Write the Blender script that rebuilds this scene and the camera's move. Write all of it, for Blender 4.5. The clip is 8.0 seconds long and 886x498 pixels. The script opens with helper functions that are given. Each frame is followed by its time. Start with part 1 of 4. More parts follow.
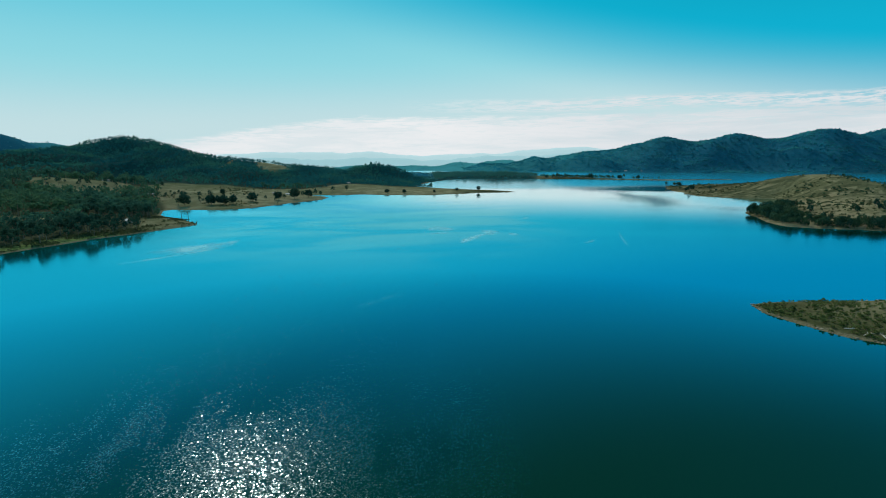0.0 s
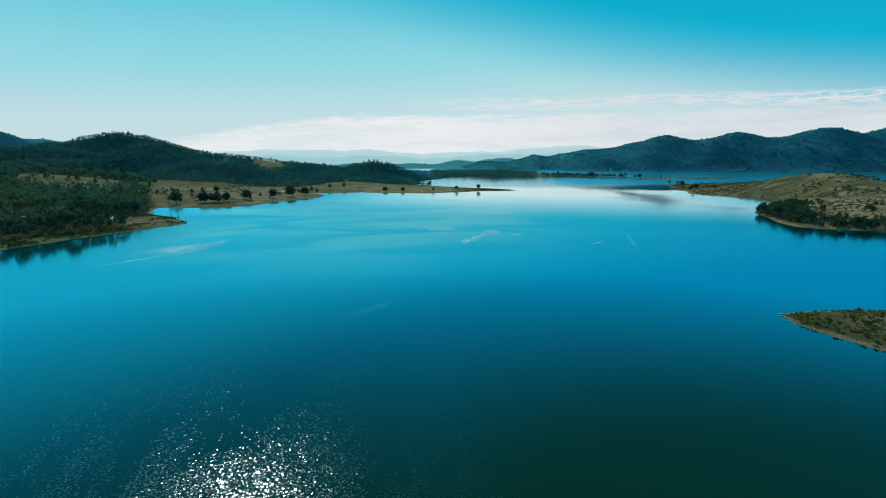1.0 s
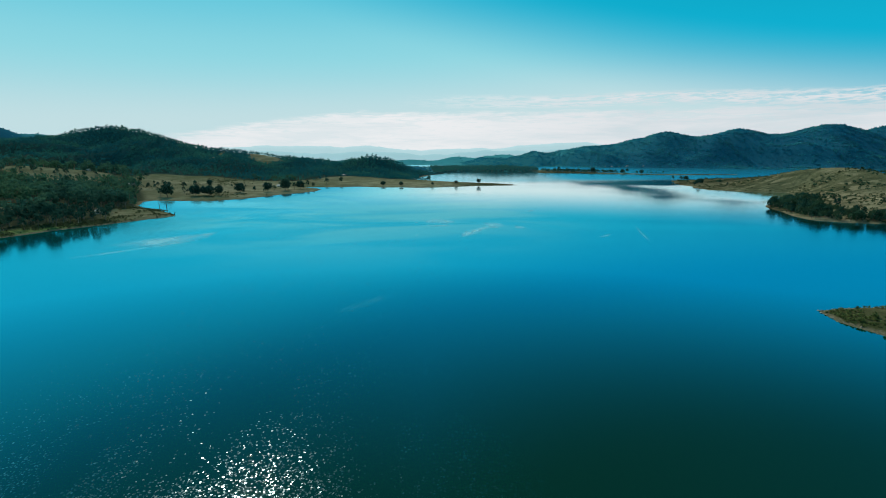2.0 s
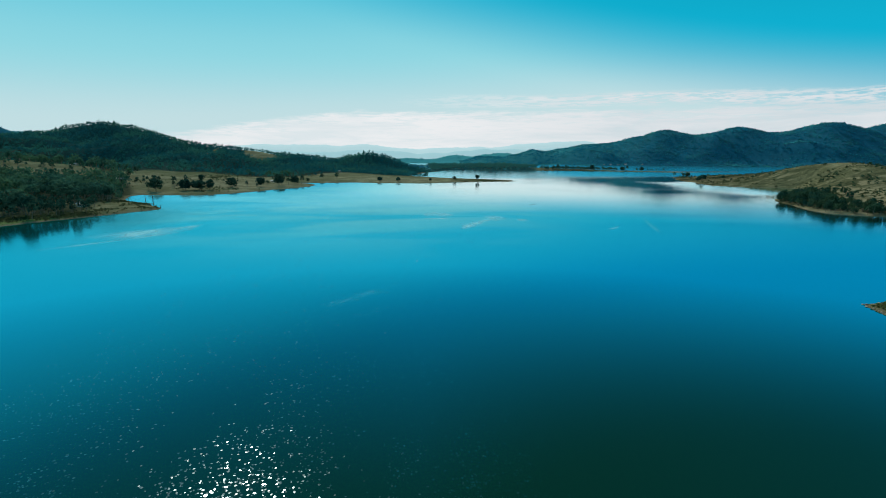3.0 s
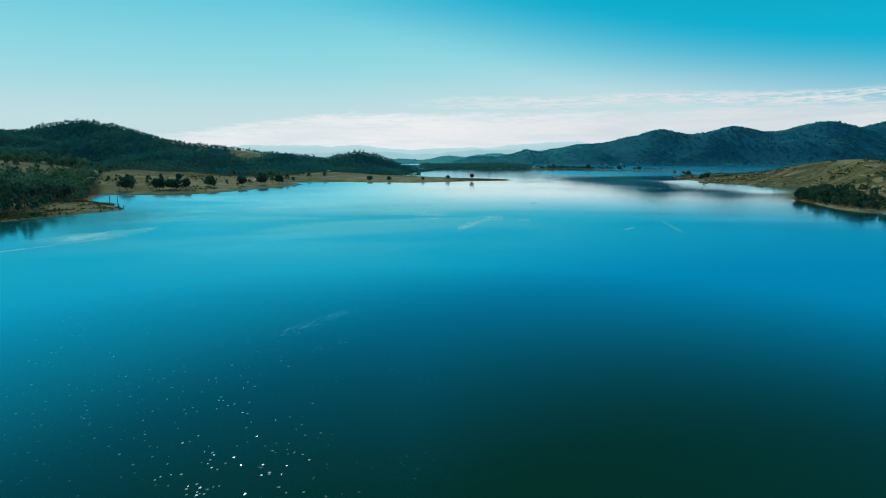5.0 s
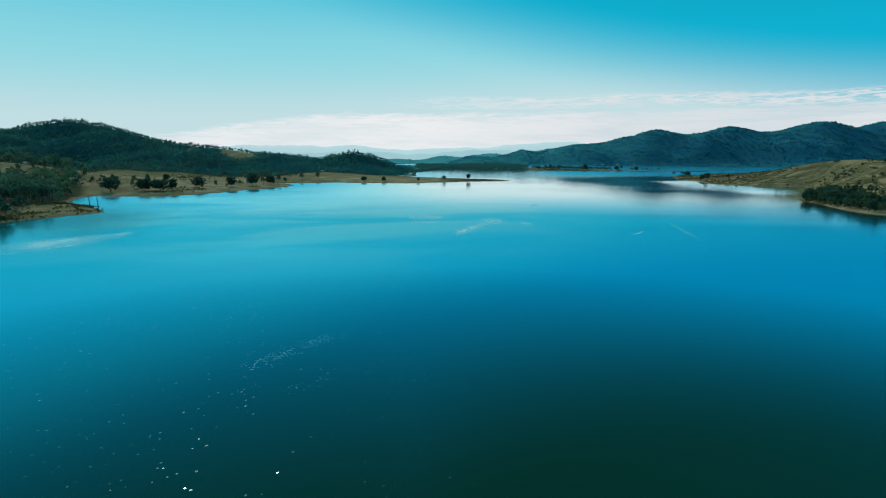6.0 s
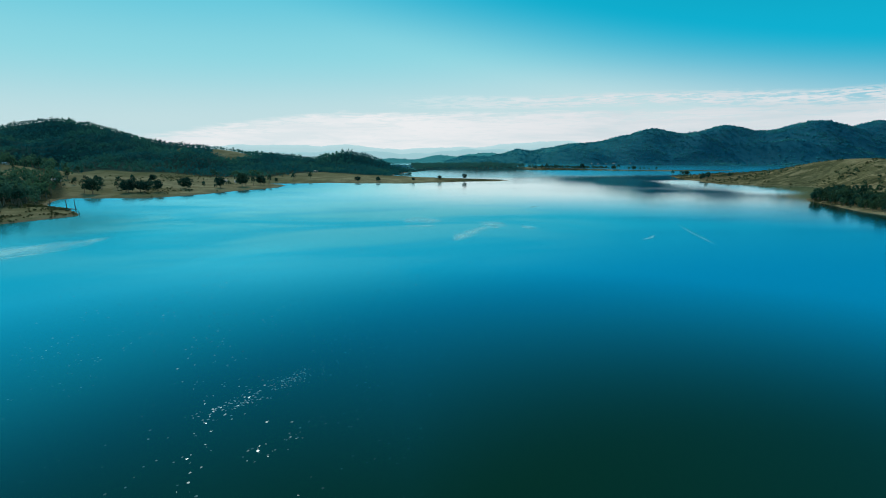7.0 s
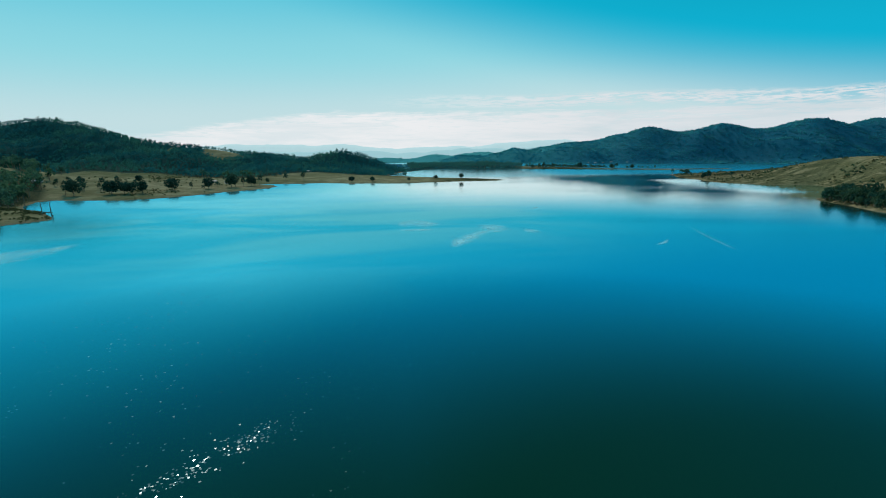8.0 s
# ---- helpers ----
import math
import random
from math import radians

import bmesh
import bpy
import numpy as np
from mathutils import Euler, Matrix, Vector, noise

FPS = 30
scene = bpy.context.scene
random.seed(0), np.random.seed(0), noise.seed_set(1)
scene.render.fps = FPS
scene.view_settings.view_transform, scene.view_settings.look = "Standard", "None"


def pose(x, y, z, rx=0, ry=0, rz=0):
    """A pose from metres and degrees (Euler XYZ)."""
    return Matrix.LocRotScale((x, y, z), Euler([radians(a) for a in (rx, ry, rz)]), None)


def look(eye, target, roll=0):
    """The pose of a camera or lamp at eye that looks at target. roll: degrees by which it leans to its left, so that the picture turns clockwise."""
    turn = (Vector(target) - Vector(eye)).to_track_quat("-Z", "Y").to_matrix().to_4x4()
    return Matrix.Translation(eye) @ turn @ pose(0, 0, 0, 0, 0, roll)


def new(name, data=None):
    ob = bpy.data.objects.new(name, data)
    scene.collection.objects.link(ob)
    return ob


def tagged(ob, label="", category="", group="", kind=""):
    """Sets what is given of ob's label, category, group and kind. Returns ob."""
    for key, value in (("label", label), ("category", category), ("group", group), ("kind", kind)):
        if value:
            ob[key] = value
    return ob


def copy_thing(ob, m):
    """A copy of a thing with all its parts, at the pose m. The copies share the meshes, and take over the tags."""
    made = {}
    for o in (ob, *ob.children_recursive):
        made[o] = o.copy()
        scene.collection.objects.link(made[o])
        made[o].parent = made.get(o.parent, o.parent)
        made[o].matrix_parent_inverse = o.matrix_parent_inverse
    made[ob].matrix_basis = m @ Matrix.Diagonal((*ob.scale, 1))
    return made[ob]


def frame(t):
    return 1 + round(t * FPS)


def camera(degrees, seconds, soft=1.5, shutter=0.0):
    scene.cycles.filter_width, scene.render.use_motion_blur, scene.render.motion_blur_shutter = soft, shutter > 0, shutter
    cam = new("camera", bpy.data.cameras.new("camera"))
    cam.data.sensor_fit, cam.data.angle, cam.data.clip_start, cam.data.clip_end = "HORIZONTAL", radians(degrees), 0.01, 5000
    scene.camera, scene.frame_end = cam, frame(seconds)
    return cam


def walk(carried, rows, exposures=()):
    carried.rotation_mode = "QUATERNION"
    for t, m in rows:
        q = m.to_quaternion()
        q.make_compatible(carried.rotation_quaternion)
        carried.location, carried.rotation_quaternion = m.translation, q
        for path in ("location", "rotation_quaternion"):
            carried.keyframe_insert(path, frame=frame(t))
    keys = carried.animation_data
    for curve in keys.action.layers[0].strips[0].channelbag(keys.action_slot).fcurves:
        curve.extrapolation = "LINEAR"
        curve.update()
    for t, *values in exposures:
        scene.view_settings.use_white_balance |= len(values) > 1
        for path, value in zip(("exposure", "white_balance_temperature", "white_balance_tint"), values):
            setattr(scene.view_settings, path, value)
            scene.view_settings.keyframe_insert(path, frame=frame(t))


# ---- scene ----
cam = camera(84.9, 8.0, 1.0)
PATH = [
    (0, (1.45, 0.75, 60.61), (1.560, 3.702, 60.072), -0.4),
    (0.5, (1.43, 9.83, 61.01), (1.546, 12.775, 60.466), -0.4),
    (1, (1.61, 18.93, 59.41), (1.727, 21.880, 58.861), -0.2),
    (1.5, (1.80, 28.38, 56.37), (1.921, 31.326, 55.812), -0.1),
    (3, (1.80, 54.69, 45.36), (1.938, 57.632, 44.794), 0.0),
    (3.5, (1.78, 63.87, 41.69), (1.936, 66.817, 41.124), 0.1),
    (4, (2.25, 72.29, 39.45), (2.412, 75.233, 38.893), 0.0),
    (4.5, (3.27, 82.25, 39.87), (3.438, 85.191, 39.312), -0.1),
    (6, (4.02, 109.83, 39.59), (4.226, 112.769, 39.033), -0.1),
    (6.5, (4.06, 118.92, 39.69), (4.278, 121.855, 39.138), -0.2),
    (7, (4.54, 128.22, 39.73), (4.774, 131.157, 39.169), -0.2),
    (7.5, (4.73, 137.44, 39.68), (4.979, 140.377, 39.124), -0.2),
    (8, (5.58, 147.11, 39.61), (5.837, 150.047, 39.044), -0.4),
]
walk(cam, [(t, look(eye, target, roll)) for t, eye, target, roll in PATH], [(0, 0.0), (8, 0.0)])

# ---- world, sun ----
SUN_AZ, SUN_EL = -23.5, 41.0          # degrees: azimuth from +y towards +x, elevation
sun = new("sun", bpy.data.lights.new("sun", "SUN"))
sun.data.energy, sun.data.angle, sun.data.color = 3.9, radians(0.53), (1.0, 0.93, 0.80)
SUN_TO = Vector((math.sin(radians(SUN_AZ)) * math.cos(radians(SUN_EL)), math.cos(radians(SUN_AZ)) * math.cos(radians(SUN_EL)), math.sin(radians(SUN_EL))))
sun.matrix_world = look(SUN_TO * 500, (0, 0, 0))


class Nodes:
    """Short hand for building a node tree."""

    def __init__(self, tree):
        self.t = tree
        tree.nodes.clear()

    def add(self, kind, **settings):
        n = self.t.nodes.new(kind)
        for k, v in settings.items():
            if k.startswith("i_"):
                n.inputs[k[2:].replace("_", " ")].default_value = v
            else:
                setattr(n, k, v)
        return n

    def link(self, a, b):
        self.t.links.new(a, b)
        return b

    def math(self, op, a, b=0.0, c=0.0, clamp=False):
        n = self.t.nodes.new("ShaderNodeMath")
        n.operation, n.use_clamp = op, clamp
        for i, v in enumerate((a, b, c)):
            if isinstance(v, (int, float)):
                n.inputs[i].default_value = v
            else:
                self.t.links.new(v, n.inputs[i])
        return n.outputs[0]

    def mix(self, fac, a, b, mode="MIX"):
        n = self.t.nodes.new("ShaderNodeMix")
        n.data_type, n.blend_type = "RGBA", mode
        for sock, v in ((n.inputs[0], fac), (n.inputs[6], a), (n.inputs[7], b)):
            if isinstance(v, (int, float)):
                sock.default_value = v
            elif isinstance(v, tuple):
                sock.default_value = (*v, 1.0)
            else:
                self.t.links.new(v, sock)
        return n.outputs[2]

    def span(self, v, a, b, c=0.0, d=1.0, smooth=True):
        n = self.t.nodes.new("ShaderNodeMapRange")
        n.interpolation_type = "SMOOTHSTEP" if smooth else "LINEAR"
        self.t.links.new(v, n.inputs[0])
        for i, x in enumerate((a, b, c, d)):
            n.inputs[1 + i].default_value = x
        return n.outputs[0]

    def noise(self, vec, scale, detail=4.0, rough=0.55, distort=0.0, stretch=None, turn=0.0):
        if stretch:
            m = self.t.nodes.new("ShaderNodeMapping")
            m.inputs["Scale"].default_value = stretch
            m.inputs["Rotation"].default_value = (0, 0, radians(turn))
            self.t.links.new(vec, m.inputs[0])
            vec = m.outputs[0]
        n = self.t.nodes.new("ShaderNodeTexNoise")
        self.t.links.new(vec, n.inputs["Vector"])
        n.inputs["Scale"].default_value, n.inputs["Detail"].default_value = scale, detail
        n.inputs["Roughness"].default_value, n.inputs["Distortion"].default_value = rough, distort
        return n.outputs["Fac"]


def make_sky():
    world = bpy.data.worlds.new("sky")
    scene.world = world
    world.use_nodes = True
    n = Nodes(world.node_tree)
    sky = n.add("ShaderNodeTexSky", sky_type="NISHITA", sun_disc=False, sun_elevation=radians(SUN_EL), sun_rotation=radians(SUN_AZ),
                altitude=100.0, air_density=1.0, dust_density=1.6, ozone_density=2.0)
    way = n.add("ShaderNodeTexCoord").outputs["Generated"]
    sep = n.add("ShaderNodeSeparateXYZ")
    n.link(way, sep.inputs[0])
    x, y, z = sep.outputs
    # milky towards the horizon and the sun's side, clear and deep away from it and overhead
    air = n.mix(1.0, sky.outputs[0], SKY_TINT, "MULTIPLY")
    lift = n.math("SUBTRACT", z, n.math("MULTIPLY", x, 0.04))
    veil = n.mix(n.span(lift, 0.07, 0.20), SKY_LOW, SKY_PALE)
    veil = n.mix(n.span(lift, 0.17, 0.31), veil, SKY_MID)
    veil = n.mix(n.span(n.math("ADD", z, n.math("MULTIPLY", x, 0.253)), 0.195, 0.355), veil, SKY_DEEP)
    aside = n.math("ADD", n.math("MULTIPLY", n.math("MULTIPLY", n.math("MAXIMUM", x, 0.0), z), 1.0), n.math("MULTIPLY", n.math("MINIMUM", x, 0.0), -0.08))
    col = n.mix(n.span(n.math("ADD", z, aside), 0.29, 0.74), veil, SKY_HIGH)
    col = n.mix(n.span(z, 0.62, 0.95), col, air)
    # low bank of thin cloud: flat streaks, denser towards the horizon
    flat = n.add("ShaderNodeCombineXYZ")
    n.link(x, flat.inputs[0]), n.link(y, flat.inputs[1]), n.link(n.math("MULTIPLY", z, 9.0), flat.inputs[2])
    streak = n.noise(flat.outputs[0], 4.5, 8.0, 0.62, 0.3)
    fine = n.noise(flat.outputs[0], 20.0, 8.0, 0.66, 0.5)
    puffs = n.noise(flat.outputs[0], 55.0, 5.0, 0.6, 0.3)
    top = n.math("SUBTRACT", 0.086, n.span(x, -0.10, -0.60, 0.0, 0.060))
    edge = n.math("ADD", top, n.math("MULTIPLY", n.math("SUBTRACT", streak, 0.5), 0.016))
    edge = n.math("ADD", edge, n.math("MULTIPLY", n.math("SUBTRACT", fine, 0.5), 0.020))
    depth = n.math("SUBTRACT", edge, z)
    bank = n.span(depth, -0.003, 0.009)
    thin = n.math("ADD", n.span(n.math("ADD", n.math("MULTIPLY", fine, 0.7), n.math("MULTIPLY", puffs, 0.3)), 0.40, 0.57, 0.50, 1.0), n.span(depth, 0.004, 0.035, 0.0, 0.35))
    bank = n.math("MULTIPLY", bank, thin, clamp=True)
    # a broken upper layer of fleecy streaks over the eastern half
    upper = n.math("ADD", n.span(x, 0.42, 0.68, 0.104, 0.090), n.math("MULTIPLY", n.math("SUBTRACT", streak, 0.5), 0.02))
    layer = n.math("MULTIPLY", n.span(n.math("ABSOLUTE", n.math("SUBTRACT", z, upper)), 0.016, 0.005), n.span(x, -0.08, 0.24))
    layer = n.math("MULTIPLY", layer, n.span(n.math("ADD", n.math("MULTIPLY", fine, 0.6), n.math("MULTIPLY", puffs, 0.4)), 0.43, 0.55))
    layer = n.math("MULTIPLY", layer, n.span(x, 0.16, 0.38, 0.75, 1.0))
    bank = n.math("MULTIPLY", n.math("MAXIMUM", bank, layer), CLOUD)
    bank = n.math("MULTIPLY", bank, n.span(y, -0.2, 0.2))
    col = n.mix(bank, col, n.mix(1.0, n.mix(n.span(streak, 0.35, 0.65), CLOUD_GREY, CLOUD_WHITE), n.mix(n.span(x, -0.05, 0.5), (1.0, 1.0, 1.0), (0.86, 0.89, 0.91)), "MULTIPLY"))
    bg = n.add("ShaderNodeBackground")
    n.link(col, bg.inputs[0])
    bg.inputs[1].default_value = SKY_STRENGTH
    n.link(bg.outputs[0], n.add("ShaderNodeOutputWorld").inputs[0])


SKY_STRENGTH, CLOUD = 0.10, 0.97
SKY_TINT, SKY_HIGH = (1.15, 2.4, 2.5), (0.03, 1.25, 1.5)
SKY_LOW, SKY_PALE, SKY_MID, SKY_DEEP = (5.4, 7.3, 7.65), (2.8, 6.75, 7.6), (1.2, 5.7, 7.2), (0.05, 4.3, 6.35)
CLOUD_GREY, CLOUD_WHITE = (7.2, 7.9, 8.2), (8.5, 8.6, 8.75)
make_sky()


# ---- materials ----
def material(name):
    m = bpy.data.materials.new(name)
    m.use_nodes = True
    return m, Nodes(m.node_tree)


def finish(n, colour, rough=0.9, bump=None, bump_height=0.1, metal=0.0, spec=0.3):
    b = n.add("ShaderNodeBsdfPrincipled")
    for sock, v in (("Base Color", colour), ("Roughness", rough), ("Metallic", metal), ("Specular IOR Level", spec)):
        if isinstance(v, tuple):
            b.inputs[sock].default_value = (*v, 1.0)
        elif isinstance(v, (int, float)):
            b.inputs[sock].default_value = v
        else:
            n.link(v, b.inputs[sock])
    if bump is not None:
        k = n.add("ShaderNodeBump")
        k.inputs["Distance"].default_value = bump_height
        n.link(bump, k.inputs["Height"])
        n.link(k.outputs[0], b.inputs["Normal"])
    n.link(b.outputs[0], n.add("ShaderNodeOutputMaterial").inputs[0])
    return b


def plain(name, dark, light, scale=2.0, rough=0.9, bump=0.02, metal=0.0):
    m, n = material(name)
    pos = n.add("ShaderNodeNewGeometry").outputs["Position"]
    big, small = n.noise(pos, scale * 0.2), n.noise(pos, scale * 2.0, 6.0)
    fac = n.math("ADD", n.math("MULTIPLY", big, 0.6), n.math("MULTIPLY", small, 0.5))
    finish(n, n.mix(n.span(fac, 0.35, 0.75), dark, light), rough, small, bump, metal)
    return m


def make_ground():
    m, n = material("dry_grass_land")
    pos = n.add("ShaderNodeNewGeometry").outputs["Position"]
    sep = n.add("ShaderNodeSeparateXYZ")
    n.link(pos, sep.inputs[0])
    wide, mid = n.noise(pos, 0.006, 5.0), n.noise(pos, 0.045, 6.0, 0.6)
    tuft, grain = n.noise(pos, 0.35, 6.0, 0.65), n.noise(pos, 2.2, 5.0, 0.6)
    grass = n.mix(n.span(mid, 0.38, 0.66), (0.200, 0.176, 0.096), (0.340, 0.290, 0.170))
    grass = n.mix(n.math("MULTIPLY", n.span(wide, 0.42, 0.62), 0.6), grass, (0.092, 0.105, 0.045))
    grass = n.mix(n.math("MULTIPLY", n.span(tuft, 0.52, 0.72), 0.75), grass, (0.055, 0.062, 0.030))
    grass = n.mix(n.math("MULTIPLY", n.span(grain, 0.5, 0.75), 0.35), grass, (0.20, 0.17, 0.085))
    wood = n.add("ShaderNodeAttribute", attribute_name="wood").outputs["Fac"]
    hazed_litter = n.mix(n.span(tuft, 0.4, 0.65), (0.040, 0.052, 0.030), (0.085, 0.085, 0.048))
    # Steps along y paint distance haze into the forest floor colour.
    hazed_litter = n.mix(n.span(sep.outputs[1], 950.0, 1250.0), hazed_litter, (0.010, 0.075, 0.078))
    hazed_litter = n.mix(n.span(sep.outputs[1], 1650.0, 2000.0), hazed_litter, (0.009, 0.112, 0.172))
    hazed_litter = n.mix(n.span(sep.outputs[1], 2200.0, 3050.0, 0.0, 0.9), hazed_litter, (0.07, 0.33, 0.34))
    land = n.mix(n.math("MULTIPLY", n.span(n.math("ADD", wood, n.math("MULTIPLY", mid, 0.4)), 0.45, 0.85), 0.95), grass, hazed_litter)
    scrub = n.add("ShaderNodeAttribute", attribute_name="scrub").outputs["Fac"]
    land = n.mix(n.math("MULTIPLY", n.span(n.math("ADD", n.math("MULTIPLY", scrub, 0.35), n.math("ADD", n.math("MULTIPLY", tuft, 0.55), n.math("MULTIPLY", mid, 0.45))), 0.66, 0.95), 0.9), land, (0.036, 0.050, 0.022))
    track = n.noise(pos, 0.05, 8.0, 0.72, 0.7, (0.8, 1.9, 1.0), -12.0)
    land = n.mix(n.math("MULTIPLY", n.math("MULTIPLY", scrub, n.math("MULTIPLY", n.span(track, 0.53, 0.59), n.span(sep.outputs[1], 240.0, 330.0, 0.25, 1.0))), 1.3, clamp=True), land, (0.42, 0.34, 0.20))
    land = n.mix(n.math("MULTIPLY", n.math("MULTIPLY", scrub, n.span(track, 0.48, 0.41)), 1.2, clamp=True), land, (0.040, 0.056, 0.030))
    land = n.mix(n.math("MULTIPLY", scrub, 0.9, clamp=True), land, n.mix(1.0, land, (0.40, 0.41, 0.39), "MULTIPLY"))
    land = n.mix(n.math("MULTIPLY", n.math("MULTIPLY", scrub, n.span(sep.outputs[1], 320.0, 240.0)), 2.4, clamp=True), land, n.mix(n.span(n.math("ADD", n.math("MULTIPLY", mid, 0.5), n.math("MULTIPLY", tuft, 0.5)), 0.38, 0.60), (0.018, 0.031, 0.010), (0.044, 0.055, 0.018)))
    lush = n.math("MULTIPLY", n.math("MULTIPLY", n.span(sep.outputs[0], -240.0, -262.0), n.span(sep.outputs[1], 445.0, 405.0)), n.span(n.math("ADD", sep.outputs[2], n.math("MULTIPLY", n.math("SUBTRACT", mid, 0.5), 3.0)), 2.6, 1.5))
    land = n.mix(n.math("MULTIPLY", lush, 0.85), land, n.mix(n.span(tuft, 0.4, 0.6), (0.075, 0.120, 0.035), (0.190, 0.240, 0.080)))
    # bare drawdown margin of mud and pebbles
    rim = n.math("ADD", sep.outputs[2], n.math("MULTIPLY", n.math("SUBTRACT", tuft, 0.5), 1.1))
    mud = n.mix(n.span(grain, 0.35, 0.65), (0.11, 0.092, 0.055), (0.27, 0.23, 0.15))
    land = n.mix(n.math("MULTIPLY", n.span(rim, 0.85, 0.30), n.math("SUBTRACT", n.span(sep.outputs[1], 1250.0, 1700.0, 1.0, 0.0), n.math("MULTIPLY", scrub, 0.95), clamp=True)), land, mud)
    h = n.math("ADD", n.math("MULTIPLY", tuft, 0.7), n.math("MULTIPLY", grain, 0.25))
    k = n.add("ShaderNodeBump")
    k.inputs["Distance"].default_value = 0.8
    n.link(h, k.inputs["Height"])
    d = n.add("ShaderNodeBsdfDiffuse", i_Roughness=0.6)
    n.link(land, d.inputs[0]), n.link(k.outputs[0], d.inputs["Normal"])
    n.link(d.outputs[0], n.add("ShaderNodeOutputMaterial").inputs[0])
    return m


def make_water():
    m, n = material("lake_water")
    pos = n.add("ShaderNodeNewGeometry").outputs["Position"]
    sep = n.add("ShaderNodeSeparateXYZ")
    n.link(pos, sep.inputs[0])
    x, y = sep.outputs[0], sep.outputs[1]
    ripple = n.noise(pos, 2.1, 2.0, 0.5, 0.3, (1.0, 0.8, 1.0), 25.0)
    chop = n.noise(pos, 0.33, 2.0, 0.5, 0.3, (1.0, 0.7, 1.0), -15.0)
    paw = n.noise(pos, 0.05, 4.0, 0.6, 0.5, (1.0, 0.32, 1.0), 27.0)
    lane = n.noise(pos, 0.006, 5.0, 0.6, 0.8, (0.45, 1.0, 1.0), 12.0)

    def gust(cx, cy, dx, dy, half, reach):
        """A cat's paw: a streak of ruffled water about a point, along a direction."""
        px, py = n.math("SUBTRACT", x, cx), n.math("SUBTRACT", y, cy)
        side = n.math("ABSOLUTE", n.math("SUBTRACT", n.math("MULTIPLY", px, dy), n.math("MULTIPLY", py, dx)))
        along = n.math("ABSOLUTE", n.math("ADD", n.math("MULTIPLY", px, dx), n.math("MULTIPLY", py, dy)))
        return n.math("MULTIPLY", n.span(side, half * 0.25, half, 1.0, 0.0), n.span(along, reach * 0.4, reach, 1.0, 0.0))

    # a breeze comes down on the southern arm in streaks and dies out northwards; two cat's paws beyond it
    breeze = n.math("ADD", n.span(y, 92.0, 134.0, 0.0, -0.80), n.span(y, 125.0, 165.0, 0.0, -0.14))
    live = n.math("MULTIPLY", n.math("ADD", breeze, 1.0), n.span(paw, 0.38, 0.56, 0.12, 1.0))
    live = n.math("MULTIPLY", live, n.math("MULTIPLY", n.span(x, -5.0, 40.0, 1.0, 0.0), n.span(x, -110.0, -65.0)))
    paws = n.math("MAXIMUM", gust(-19.0, 209.0, 0.66, 0.75, 4.2, 17.0), n.math("MULTIPLY", gust(-12.0, 194.0, 0.70, 0.71, 3.0, 10.0), 0.7))
    paws = n.math("MULTIPLY", paws, n.span(n.noise(pos, 0.20, 3.0, 0.6, 0.4), 0.40, 0.62, 0.0, 0.75))
    live = n.math("MAXIMUM", live, paws)
    calm = n.span(lane, 0.38, 0.62, 0.35, 1.5)
    amp = n.math("ADD", n.math("MULTIPLY", live, GUST), n.math("MULTIPLY", n.math("MULTIPLY", calm, WAVE), n.span(y, 150.0, 420.0, 0.12, 1.0)))
    # the breeze keeps ruffling the water under the western paddock: what shows there are wavelet faces leaning south
    ruffle = n.math("MULTIPLY", n.span(x, 60.0, -110.0), n.span(y, 430.0, 600.0))
    ruffle = n.math("ADD", ruffle, n.math("MULTIPLY", n.math("MULTIPLY", n.span(x, 340.0, 430.0), n.span(y, 570.0, 640.0)), n.span(y, 860.0, 1000.0, 0.4, 0.0)))
    amp = n.math("ADD", amp, n.math("MULTIPLY", ruffle, 0.02))
    h = n.math("MULTIPLY", n.math("ADD", ripple, n.math("MULTIPLY", chop, 0.8)), amp)
    k = n.add("ShaderNodeBump")
    k.inputs["Distance"].default_value = 1.0
    n.link(h, k.inputs["Height"])
    level = n.add("ShaderNodeFresnel")
    level.inputs["IOR"].default_value = WATER_IOR
    g, d = n.add("ShaderNodeBsdfGlossy"), n.add("ShaderNodeBsdfDiffuse")
    # gloss tint paints mirrored cloud white at grazing angles; ruffled northern arms keep blue
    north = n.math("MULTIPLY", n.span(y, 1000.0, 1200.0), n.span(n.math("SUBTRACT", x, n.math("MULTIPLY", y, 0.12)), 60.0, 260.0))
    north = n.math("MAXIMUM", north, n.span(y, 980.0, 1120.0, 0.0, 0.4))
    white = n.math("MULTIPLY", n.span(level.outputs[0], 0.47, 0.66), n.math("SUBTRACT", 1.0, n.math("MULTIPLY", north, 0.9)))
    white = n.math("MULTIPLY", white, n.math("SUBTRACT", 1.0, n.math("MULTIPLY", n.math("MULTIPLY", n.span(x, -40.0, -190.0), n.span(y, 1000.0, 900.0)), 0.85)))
    # reflection painted paler, in streaks, by the gloss tint over the western reach
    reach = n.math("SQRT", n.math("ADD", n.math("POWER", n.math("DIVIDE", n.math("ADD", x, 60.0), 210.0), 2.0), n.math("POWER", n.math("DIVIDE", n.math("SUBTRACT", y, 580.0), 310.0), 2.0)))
    pale_tint = n.math("MULTIPLY", n.span(reach, 1.2, 0.45), n.span(n.noise(pos, 0.011, 5.0, 0.6, 0.9, (0.5, 1.0, 1.0), 10.0), 0.38, 0.60, 0.15, 1.0))
    n.link(n.mix(white, n.mix(pale_tint, WATER_GLOSS, (0.27, 0.86, 0.98)), (0.82, 1.0, 1.0)), g.inputs["Color"])
